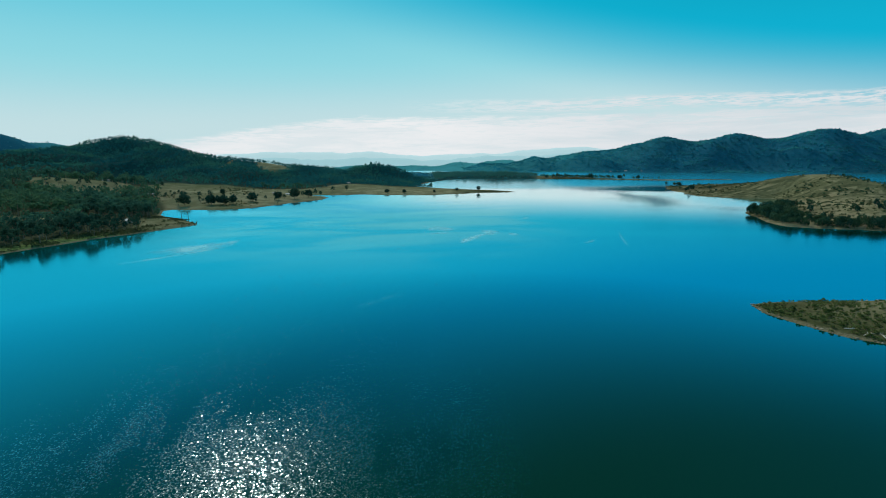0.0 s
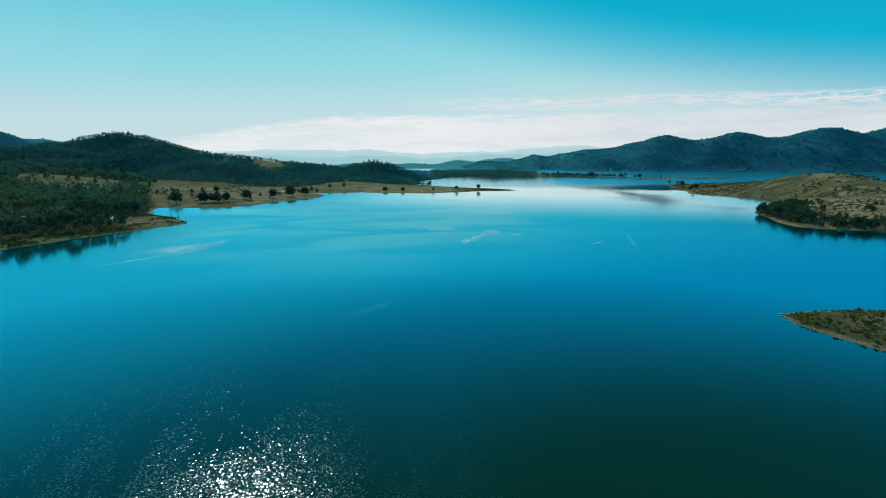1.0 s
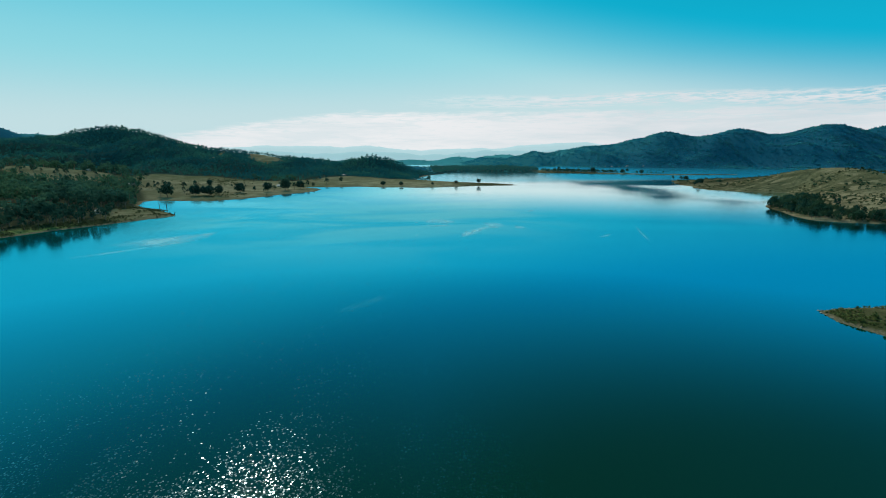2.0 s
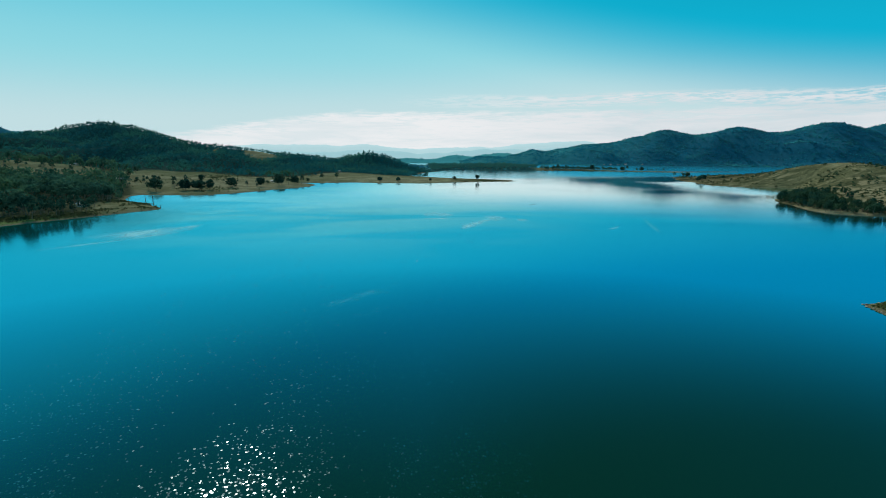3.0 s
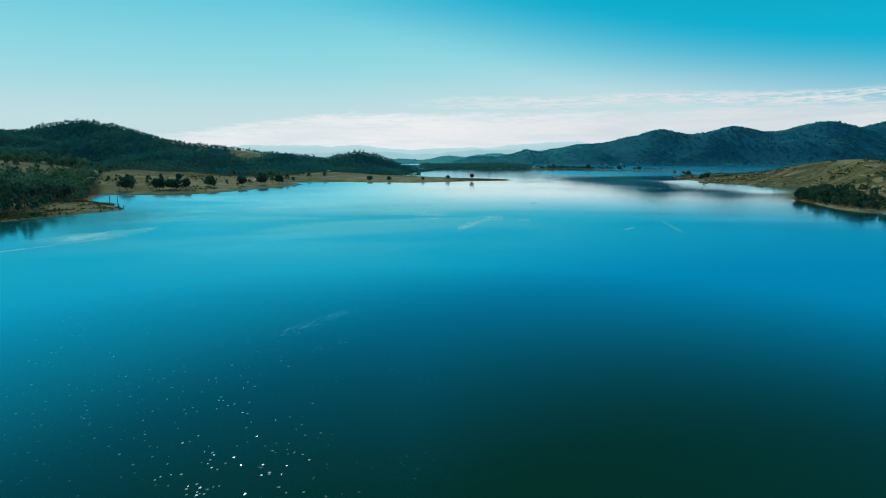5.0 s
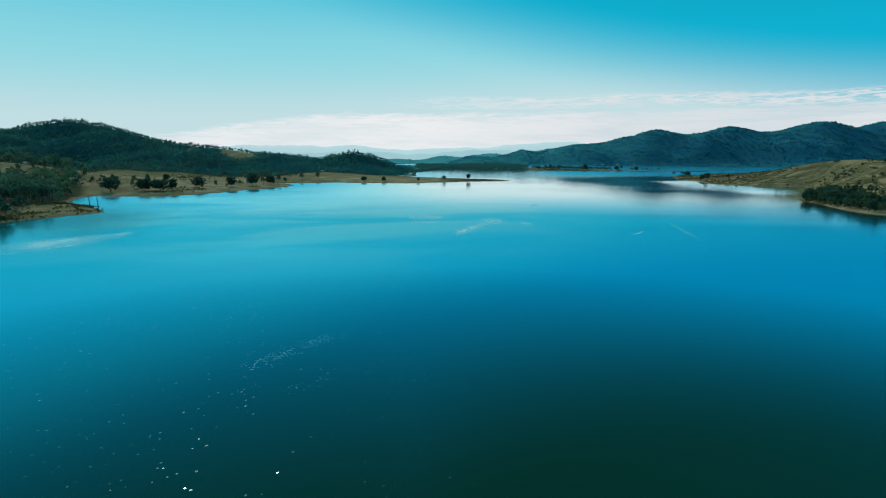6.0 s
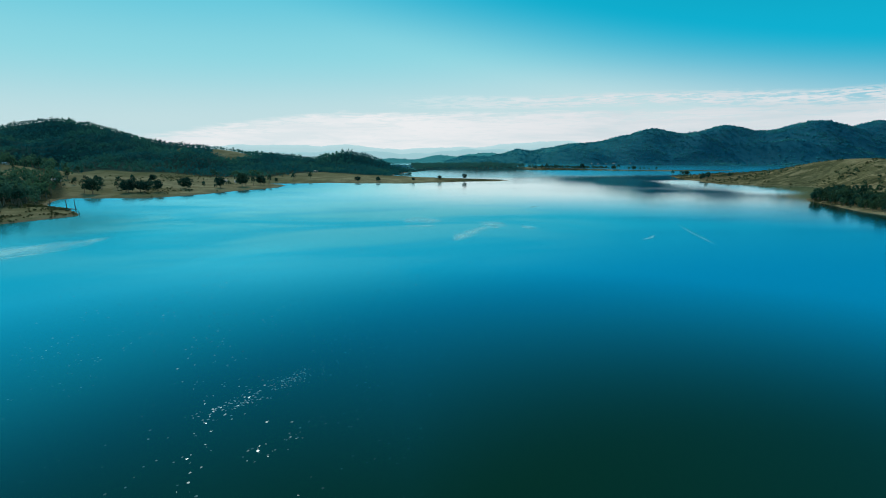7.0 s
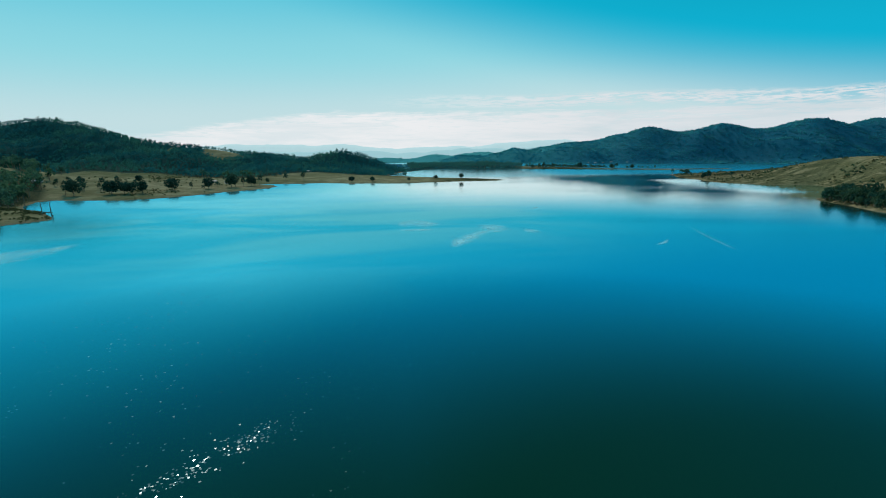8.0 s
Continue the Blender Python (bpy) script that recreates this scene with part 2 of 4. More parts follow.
    still = n.math("MULTIPLY", n.span(x, 20.0, 140.0), n.span(y, 430.0, 620.0))
    n.link(n.math("ADD", n.math("MULTIPLY", n.math("MULTIPLY", n.span(lane, 0.40, 0.60, 0.11, 0.15), n.span(y, 205.0, 320.0, 0.2, 1.0)), n.math("SUBTRACT", 1.0, n.math("MULTIPLY", still, 0.72))), n.math("MULTIPLY", north, 0.2)), g.inputs["Roughness"])
    south = n.add("ShaderNodeCombineXYZ")
    n.link(n.math("MULTIPLY", ruffle, -0.075), south.inputs[1])
    leant = n.add("ShaderNodeVectorMath", operation="ADD")
    n.link(k.outputs[0], leant.inputs[0]), n.link(south.outputs[0], leant.inputs[1])
    level_out = n.add("ShaderNodeVectorMath", operation="NORMALIZE")
    n.link(leant.outputs[0], level_out.inputs[0])
    n.link(level_out.outputs[0], g.inputs["Normal"])
    n.link(n.mix(lane, WATER_A, WATER_B), d.inputs[0])
    fres = n.add("ShaderNodeFresnel")
    fres.inputs["IOR"].default_value = WATER_IOR
    n.link(k.outputs[0], fres.inputs["Normal"])
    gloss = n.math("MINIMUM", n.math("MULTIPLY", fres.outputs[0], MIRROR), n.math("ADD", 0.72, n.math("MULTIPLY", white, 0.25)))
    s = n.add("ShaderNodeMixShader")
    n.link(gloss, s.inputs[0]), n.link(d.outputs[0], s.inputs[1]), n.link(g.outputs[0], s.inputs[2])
    # small steep facets of the wavelets, which catch the sun one by one
    cell = n.add("ShaderNodeTexVoronoi", i_Scale=SPARKS)
    n.link(pos, cell.inputs["Vector"])
    draws = []
    for shift in (0.0, 71.3):
        moved = n.add("ShaderNodeVectorMath", operation="ADD")
        n.link(cell.outputs["Position"], moved.inputs[0])
        moved.inputs[1].default_value = (shift, shift, 0.0)
        lot = n.add("ShaderNodeTexWhiteNoise", noise_dimensions="3D")
        n.link(moved.outputs[0], lot.inputs["Vector"])
        split = n.add("ShaderNodeSeparateColor")
        n.link(lot.outputs["Color"], split.inputs[0])
        draws.append(split.outputs)
    tone = n.add("ShaderNodeSeparateColor")
    n.link(cell.outputs["Color"], tone.inputs[0])
    tilt = n.add("ShaderNodeCombineXYZ")
    for axis, way in ((0, 0.8), (1, 1.0)):
        sway = n.math("SUBTRACT", n.math("ADD", n.math("ADD", draws[0][axis], draws[1][axis]), tone.outputs[axis]), 1.5)
        n.link(n.math("MULTIPLY", sway, FACET * way), tilt.inputs[axis])
    tilt.inputs[2].default_value = 1.0
    unit = n.add("ShaderNodeVectorMath", operation="NORMALIZE")
    n.link(tilt.outputs[0], unit.inputs[0])
    f = n.add("ShaderNodeBsdfGlossy")
    f.inputs["Color"].default_value = (0.70, 0.91, 1.0, 1.0)
    f.inputs["Roughness"].default_value = 0.14
    n.link(unit.outputs[0], f.inputs["Normal"])
    facing = n.add("ShaderNodeFresnel")
    facing.inputs["IOR"].default_value = WATER_IOR
    n.link(unit.outputs[0], facing.inputs["Normal"])
    dot = n.math("LESS_THAN", cell.outputs["Distance"], n.math("ADD", 0.32, n.math("MULTIPLY", draws[1][2], 0.24)))
    dot = n.math("MULTIPLY", dot, n.math("LESS_THAN", draws[0][2], n.math("POWER", live, 1.4)))
    both = n.add("ShaderNodeMixShader")
    n.link(n.math("MULTIPLY", dot, n.math("MULTIPLY", facing.outputs[0], 2.0)), both.inputs[0])
    n.link(s.outputs[0], both.inputs[1]), n.link(f.outputs[0], both.inputs[2])
    n.link(both.outputs[0], n.add("ShaderNodeOutputMaterial").inputs[0])
    return m


FACET, SPARKS, MIRROR = 0.078, 2.7, 2.75
WAVE, GUST, WATER_IOR = 0.011, 0.003, 1.333
WATER_GLOSS, WATER_A, WATER_B = (0.03, 0.72, 0.97), (0.0016, 0.0175, 0.0055), (0.0018, 0.0200, 0.0065)


def make_leaf(name, a, b, c, glow=0.35, canopy=0.0):
    """Leaves; canopy: how far distant crowns shade as one canopy that follows the lie of the land."""
    m, n = material(name)
    geo = n.add("ShaderNodeNewGeometry")
    isle, pos = geo.outputs["Random Per Island"], geo.outputs["Position"]
    thing = n.add("ShaderNodeObjectInfo").outputs["Random"]
    tone = n.add("ShaderNodeAttribute", attribute_name="tone").outputs["Fac"]
    col = n.mix(n.math("ADD", n.math("MULTIPLY", isle, 0.4), n.math("MULTIPLY", tone, 0.6)), a, b)
    stand = n.noise(pos, 0.013, 5.0)
    col = n.mix(n.math("MULTIPLY", n.span(stand, 0.42, 0.60), 0.8), col, c)
    col = n.mix(n.math("MULTIPLY", thing, 0.35), col, b)
    d, t = n.add("ShaderNodeBsdfDiffuse"), n.add("ShaderNodeBsdfTranslucent")
    n.link(col, d.inputs[0]), n.link(col, t.inputs[0])
    if canopy:
        lie = n.add("ShaderNodeAttribute", attribute_name="lie").outputs["Vector"]
        blend = n.add("ShaderNodeMix", data_type="VECTOR")
        blend.inputs[0].default_value = canopy
        n.link(geo.outputs["Normal"], blend.inputs[4]), n.link(lie, blend.inputs[5])
        unit = n.add("ShaderNodeVectorMath", operation="NORMALIZE")
        n.link(blend.outputs[1], unit.inputs[0])
        n.link(unit.outputs[0], d.inputs["Normal"])
    s = n.add("ShaderNodeMixShader")
    s.inputs[0].default_value = glow
    n.link(d.outputs[0], s.inputs[1]), n.link(t.outputs[0], s.inputs[2])
    n.link(s.outputs[0], n.add("ShaderNodeOutputMaterial").inputs[0])
    return m


GROUND, WATER = make_ground(), make_water()
LEAF_GUM = make_leaf("gum_leaves", (0.015, 0.064, 0.052), (0.044, 0.112, 0.080), (0.034, 0.086, 0.054), 0.4)
LEAF_WOOD = make_leaf("woodland_leaves", (0.011, 0.062, 0.054), (0.062, 0.158, 0.110), (0.064, 0.138, 0.068), 0.4, 0.35)
LEAF_OLIVE = make_leaf("olive_leaves", (0.024, 0.070, 0.046), (0.058, 0.112, 0.062), (0.040, 0.084, 0.046), 0.4)
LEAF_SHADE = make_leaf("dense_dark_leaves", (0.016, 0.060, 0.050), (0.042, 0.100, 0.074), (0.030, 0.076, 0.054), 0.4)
LEAF_SCRUB = make_leaf("scrub_leaves", (0.040, 0.066, 0.032), (0.094, 0.116, 0.054), (0.070, 0.086, 0.040), 0.4, 0.5)
# Hill, mountain and distant leaves have distance haze mixed into their colours.
LEAF_HILL = make_leaf("hazed_hill_leaves", (0.005, 0.092, 0.128), (0.028, 0.175, 0.175), (0.048, 0.205, 0.145), 0.25, 0.75)
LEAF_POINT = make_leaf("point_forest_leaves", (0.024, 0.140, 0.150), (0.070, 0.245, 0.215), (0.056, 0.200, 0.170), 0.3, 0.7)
LEAF_FAR = make_leaf("hazed_mountain_leaves", (0.010, 0.190, 0.290), (0.018, 0.215, 0.315), (0.040, 0.275, 0.300), 0.25, 0.97)
LEAF_HAZE = make_leaf("hazed_distant_leaves", (0.04, 0.22, 0.28), (0.08, 0.31, 0.35), (0.06, 0.27, 0.32), 0.4, 0.9)
BARK = plain("grey_bark", (0.10, 0.08, 0.06), (0.28, 0.24, 0.19), 1.5)
DEADWOOD = plain("silver_dead_wood", (0.07, 0.06, 0.05), (0.20, 0.18, 0.15), 1.5)
WALL_PAINT = plain("cream_painted_weatherboard", (0.36, 0.35, 0.31), (0.50, 0.48, 0.44), 0.8, 0.7)
ROOF_TIN = plain("pale_corrugated_iron", (0.26, 0.28, 0.29), (0.42, 0.43, 0.42), 0.6, 0.75, 0.02)
ROOF_GREY = plain("weathered_grey_iron", (0.12, 0.13, 0.13), (0.22, 0.23, 0.22), 0.6, 0.75, 0.02)
DARK_GLASS = plain("dark_window_glass", (0.01, 0.014, 0.016), (0.02, 0.026, 0.03), 1.0, 0.08, 0.0)
ROCK = plain("shore_stone", (0.13, 0.11, 0.085), (0.36, 0.31, 0.24), 1.2)


# ---- the lie of the land ----
LEFT_SHORE = [(-900, -1400), (-520, -100), (-400, 120), (-322, 240), (-290, 330), (-277, 371), (-260, 412), (-245, 444), (-231, 470), (-224, 486),
              (-233, 503), (-253, 527), (-286, 550), (-314, 587), (-331, 628), (-328, 645), (-297, 642), (-260, 637), (-233, 660), (-212, 690),
              (-196, 733), (-172, 773), (-163, 835), (-178, 868), (-208, 893), (-168, 900), (-112, 906), (-62, 884), (-10, 880), (20, 884),
              (60, 906), (115, 937), (183, 942), (150, 985), (80, 1040), (20, 1110), (-20, 1190), (-10, 1260), (5, 1340), (45, 1500)]
NORTH_SHORE = [(95, 1640), (155, 1690), (212, 1570), (330, 1590), (470, 1550), (610, 1450), (700, 1385), (810, 1395), (905, 1407), (850, 1432), (720, 1432),
               (620, 1505), (560, 1680), (470, 1830), (340, 1980), (220, 2200), (60, 2420), (-60, 2700), (-140, 2950), (-700, 3120), (-2700, 3200), (-2700, -1400)]
RIGHT_SHORE = [(543, 1085), (503, 985), (463, 842), (458, 785), (490, 747), (532, 722), (500, 650), (430, 590), (378, 552), (365, 530), (343, 478), (331, 447),
               (327, 425), (342, 409), (372, 396), (398, 380), (455, 335), (520, 298), (430, 245), (300, 205), (203, 195), (150, 196), (138, 193),
               (136, 181), (139, 170), (146, 154), (158, 143), (185, 122), (240, 90), (330, 40), (700, -150), (900, -1400), (3400, -1400), (3400, 1050),
               (1700, 1120), (1300, 1120), (1000, 1060), (850, 1050), (700, 1070), (600, 1095)]
FAR_SHORE = [(-2700, 3260), (-200, 3130), (200, 3010), (480, 2640), (820, 2350), (1150, 2160), (1500, 1960), (1800, 1800), (2400, 1560), (3400, 1400), (3400, 4750), (-2700, 4750)]


def signed(px, py, poly):
    """Distance to the outline of a region: positive inside, negative outside."""
    best, inside = np.full(px.shape, 1e18), np.zeros(px.shape, bool)
    for (ax, ay), (bx, by) in zip(poly, poly[1:] + poly[:1]):
        dx, dy = bx - ax, by - ay
        s = np.clip(((px - ax) * dx + (py - ay) * dy) / (dx * dx + dy * dy), 0, 1)
        best = np.minimum(best, (px - ax - s * dx) ** 2 + (py - ay - s * dy) ** 2)
        if dy:
            inside ^= ((ay > py) != (by > py)) & (px < ax + (py - ay) * dx / dy)
    return np.where(inside, 1, -1) * np.sqrt(best)


TABLE = np.random.default_rng(5).random((256, 256))


def value(px, py, size):
    """Smooth value noise, 0 to 1, with cells of that many metres."""
    u, v = px / size, py / size
    i, j = np.floor(u).astype(int), np.floor(v).astype(int)
    f, g = u - i, v - j
    f, g = f * f * (3 - 2 * f), g * g * (3 - 2 * g)
    t = lambda a, b: TABLE[a % 256, b % 256]
    return (t(i, j) * (1 - f) + t(i + 1, j) * f) * (1 - g) + (t(i, j + 1) * (1 - f) + t(i + 1, j + 1) * f) * g


def rough(px, py, size, octaves=4, gain=0.5):
    out, amp, total = 0, 1.0, 0.0
    for k in range(octaves):
        out = out + amp * value(px + 31.7 * k, py - 17.3 * k, size / 2 ** k)
        total += amp
        amp *= gain
    return out / total - 0.5


def ridge(px, py, line, width):
    """A crest along a line of (x, y, height), falling off as a bell of that half width."""
    out = np.zeros(px.shape)
    for (ax, ay, ah), (bx, by, bh) in zip(line, line[1:]):
        dx, dy = bx - ax, by - ay
        s = np.clip(((px - ax) * dx + (py - ay) * dy) / (dx * dx + dy * dy), 0, 1)
        d2 = (px - ax - s * dx) ** 2 + (py - ay - s * dy) ** 2
        out = np.maximum(out, (ah + s * (bh - ah)) * np.exp(-d2 / width ** 2))
    return out


def bump(px, py, x, y, r, h, squash=1.0):
    return h * np.exp(-(((px - x) / r) ** 2 + ((py - y) / (r * squash)) ** 2))


HILL_WEST = [(-1500, 800, 96), (-1150, 980, 78), (-980, 1150, 80), (-900, 1280, 90), (-850, 1400, 112), (-760, 1410, 104), (-690, 1400, 82), (-640, 1385, 70), (-520, 1400, 62), (-400, 1425, 46), (-280, 1450, 26)]
SPUR_WEST = [(-560, 1390, 50), (-450, 1215, 40)]
RANGE_EAST = [(300, 3150, 14), (518, 3000, 48), (704, 2900, 76), (825, 2850, 90), (957, 2750, 105), (1076, 2650, 108), (1160, 2570, 122), (1243, 2500, 126), (1340, 2450, 128), (1440, 2430, 124),
              (1551, 2400, 132), (1640, 2330, 128), (1740, 2260, 134), (1817, 2200, 138), (1900, 2180, 136), (1970, 2190, 128), (2060, 2150, 142), (2400, 2050, 160), (3200, 1900, 150)]
PEAKS_EAST = [(1235, 2500, 85, 40), (1440, 2430, 90, 12), (1551, 2400, 95, 42), (1770, 2230, 90, 24), (1860, 2180, 90, 30), (2075, 2140, 95, 36), (1085, 2640, 80, 8)]


def lay(px, py):
    """Height of the land, and how far inland each place is."""
    px, py = np.asarray(px, float), np.asarray(py, float)
    wob = 5.0 * rough(px, py, 40.0, 3) * np.clip(py / 300, 0.5, 3)
    west, east, far = signed(px, py, LEFT_SHORE + NORTH_SHORE), signed(px, py, RIGHT_SHORE), signed(px, py, FAR_SHORE)
    sd = np.maximum(np.maximum(west, east), far) + wob
    inland = np.clip(sd, 0, None)
    z = 1.2 * (1 - np.exp(-inland / 4.0)) + 2.5 * (1 - np.exp(-inland / 60.0))
    rise = 1 - np.exp(-(inland / 70.0) ** 1.3)
    hills = np.maximum(ridge(px, py, HILL_WEST, 240.0), ridge(px, py, SPUR_WEST, 110.0))
    hills = np.maximum(hills, bump(px, py, -122, 1385, 128, 48))
    hills = hills + bump(px, py, -845, 1430, 80, 20, 1.3)
    hills = np.maximum(hills, bump(px, py, -1990, 2350, 270, 212))
    hills = np.maximum(hills, bump(px, py, -2060, 2700, 330, 172))
    hills = hills + bump(px, py, -610, 770, 120, 38) + bump(px, py, -470, 560, 110, 14) + bump(px, py, -360, 830, 130, 7) + bump(px, py, -480, 800, 70, 12) + bump(px, py, -205, 1130, 95, 7)
    hills = hills + bump(px, py, -90, 960, 70, 4)
    hills = hills + bump(px, py, 600, 728, 78, 43.5, 1.18) + bump(px, py, 650, 830, 110, 8) + bump(px, py, 760, 640, 90, 10) + bump(px, py, 470, 540, 90, 9) + bump(px, py, 640, 930, 110, 8)
    hills = hills + bump(px, py, 250, 1720, 150, 7)
    crest = ridge(px, py, RANGE_EAST, 330.0)
    for x, y, r, h in PEAKS_EAST:
        crest = crest + bump(px, py, x, y, r, h, 1.4)
    gully = np.abs(rough(px * 1.3, py * 0.7, 330.0, 3)) * 2.0
    fold = np.abs(rough(px * 1.35 + 0.45 * py, py * 0.4, 330.0, 3)) * 2.0
    below = np.clip(2.1 - 2.1 * ridge(px, py, [(x, y, 1.0) for x, y, h in RANGE_EAST], 330.0), 0, 1)
    crest = crest * (1.06 - 1.2 * gully * np.clip(1.1 - crest / 135.0, 0.06, 1) + below * (0.52 - 2.9 * fold))
    west_gully = np.abs(rough(px, py, 240.0, 3)) * 2.0
    west_fold = np.abs(rough(px * 1.3 - 0.3 * py, py * 0.7, 240.0, 3)) * 2.0
    flank = np.clip(2.1 - 2.1 * ridge(px, py, [(x, y, 1.0) for x, y, h in HILL_WEST], 240.0), 0, 1) * np.clip((py - 900) / 200.0, 0, 1) * np.clip((1400 - py) / 60.0, 0, 1)
    hills = hills * (1.03 - 0.22 * west_gully * np.clip(hills / 60.0, 0, 1) + flank * (0.26 - 1.7 * west_fold) * np.clip(hills / 30.0, 0, 1))
    low = bump(px, py, 470, 3300, 150, 36) + bump(px, py, 230, 3420, 130, 46) + bump(px, py, -60, 3450, 150, 22) + bump(px, py, -420, 3500, 250, 30)
    z = z + rise * (hills + crest + low) + np.clip(inland / 60, 0, 1) * rough(px, py, 60.0, 4) * 3.0
    z = np.where(sd > 0, z, np.maximum(sd * 0.25, -4.0))
    return z, sd


GRASS = [[(-335, 640), (-295, 640), (-258, 633), (-230, 655), (-190, 733), (-155, 850), (-200, 880), (-110, 890), (-20, 870), (60, 890), (190, 940), (130, 1010), (20, 1085), (-60, 1110),
          (-110, 1120), (-160, 1135), (-190, 1080), (-250, 1000), (-340, 1010), (-430, 1075), (-560, 1090), (-610, 1000), (-520, 880), (-440, 790), (-372, 700)],
         [(-590, 738), (-585, 788), (-535, 820), (-468, 800), (-430, 770), (-440, 716), (-520, 702)],
         [(-215, 486), (-250, 535), (-285, 548), (-298, 520), (-282, 478), (-262, 440), (-240, 440)],
         [(-482, 1425), (-405, 1415), (-352, 1335), (-395, 1255), (-450, 1335)]]
SCARS = [[(-532, 1392), (-523, 1392), (-503, 1235), (-511, 1235)], [(-470, 470), (-300, 500), (-300, 509), (-470, 481)], [(-520, 610), (-350, 615), (-350, 624), (-520, 620)]]


def woodland(px, py, sd):
    """How wooded each place is, 0 to 1."""
    px, py = np.asarray(px, float), np.asarray(py, float)
    wood = np.ones(px.shape)
    for poly in GRASS:
        wood = np.minimum(wood, np.clip(0.5 - signed(px, py, poly) / 30.0, 0, 1))
    for poly in SCARS:
        wood = np.minimum(wood, np.clip(0.3 - signed(px, py, poly) / 8.0, 0, 1))
    wood = np.where((px > 60) & (py < 1200), 0.0, wood)
    low = (px > 60) & (px < 1000) & (py > 1200) & (py < 2100)
    wood = np.where(low, np.clip((430 - px) / 120, 0.0, 0.8), wood)
    wood = np.where((sd < 4) & (py < 1400), 0.0, wood)
    return wood


def lines(*stretches):
    out = []
    for a, b, step in stretches:
        out += list(np.arange(a, b, step))
    return np.array(out + [stretches[-1][1]])


def grid_mesh(name, xs, ys, zs):
    nx, ny = len(xs), len(ys)
    gx, gy = np.meshgrid(xs, ys)
    co = np.stack([gx, gy, zs], -1).reshape(-1, 3)
    i = np.arange(nx - 1)[None, :] + nx * np.arange(ny - 1)[:, None]
    faces = np.stack([i, i + 1, i + nx + 1, i + nx], -1).reshape(-1, 4)
    return mesh_of(name, co, faces, smooth=True)


def mesh_of(name, co, faces, smooth=False):
    me = bpy.data.meshes.new(name)
    co, faces = np.asarray(co, np.float32), np.asarray(faces, np.int32)
    k = faces.shape[1]
    me.vertices.add(len(co))
    me.vertices.foreach_set("co", co.ravel())
    me.loops.add(faces.size)
    me.loops.foreach_set("vertex_index", faces.ravel())
    me.polygons.add(len(faces))
    me.polygons.foreach_set("loop_start", np.arange(0, faces.size, k, dtype=np.int32))
    me.polygons.foreach_set("loop_total", np.full(len(faces), k, np.int32))
    me.polygons.foreach_set("use_smooth", np.full(len(faces), smooth))
    me.update(calc_edges=True)
    return me


def put(name, me, mat, parent=None, label=""):
    me.materials.append(mat)
    ob = new(name, me)
    ob.parent = parent
    return tagged(ob, label)


XS = lines((-2700, -1300, 40), (-1300, -650, 14), (-650, -180, 5.5), (-180, 120, 6.5), (120, 210, 3), (210, 680, 6), (680, 1100, 14), (1100, 2300, 20), (2300, 3400, 60))
YS = lines((-1400, 100, 60), (100, 220, 3), (220, 620, 6), (620, 1120, 6), (1120, 1700, 12), (1700, 3200, 22), (3200, 4750, 60))
GX, GY = np.meshgrid(XS, YS)
GZ, GSD = lay(GX, GY)
ground_mesh = grid_mesh("ground", XS, YS, GZ)
for key, field in (("wood", woodland(GX, GY, GSD)), ("scrub", np.where((GX > 60) & (GY < 1200) | (GX > 380) & (GY > 1300) & (GY < 1660), 1.0, 0.0) * (0.55 + 1.6 * rough(GX * 0.7, GY * 1.4, 120.0, 3)))):
    att = ground_mesh.attributes.new(key, "FLOAT", "POINT")
    att.data.foreach_set("value", field.astype(np.float32).ravel())
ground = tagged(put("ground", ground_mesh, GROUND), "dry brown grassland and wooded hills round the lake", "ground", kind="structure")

water_mesh = grid_mesh("water", np.linspace(-2700, 3400, 13), np.linspace(-1400, 4750, 13), np.zeros((13, 13)))
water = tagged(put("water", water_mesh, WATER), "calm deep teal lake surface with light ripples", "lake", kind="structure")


def height(x, y):
    return float(lay(np.array([x]), np.array([y]))[0][0])


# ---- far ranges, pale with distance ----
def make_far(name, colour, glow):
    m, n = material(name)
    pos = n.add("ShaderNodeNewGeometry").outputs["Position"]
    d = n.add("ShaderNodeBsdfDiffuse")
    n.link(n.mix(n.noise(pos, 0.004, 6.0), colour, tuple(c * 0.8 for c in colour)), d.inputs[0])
    # Distance haze is a pale emission added to the diffuse land.
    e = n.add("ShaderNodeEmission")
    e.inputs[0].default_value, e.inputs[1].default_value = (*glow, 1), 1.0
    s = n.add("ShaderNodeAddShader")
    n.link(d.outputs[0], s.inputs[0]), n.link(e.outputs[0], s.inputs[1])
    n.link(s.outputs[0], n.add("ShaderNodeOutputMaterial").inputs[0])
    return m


def far_range(name, y0, crest, seed, mat, label):
    xs = np.linspace(-2600, 2600, 261)
    ys = np.linspace(y0 - 260, y0 + 120, 9)
    gx, gy = np.meshgrid(xs, ys)
    top = np.interp(xs, [c[0] for c in crest], [c[1] for c in crest])[None, :] + rough(gx + seed, gy * 0.2, 230.0, 6, 0.6) * 48
    fall = np.exp(-((gy - y0) / 150.0) ** 2)
    return tagged(put(name, grid_mesh(name, xs, ys, top * fall - 2), mat), label, "mountain range", kind="structure")


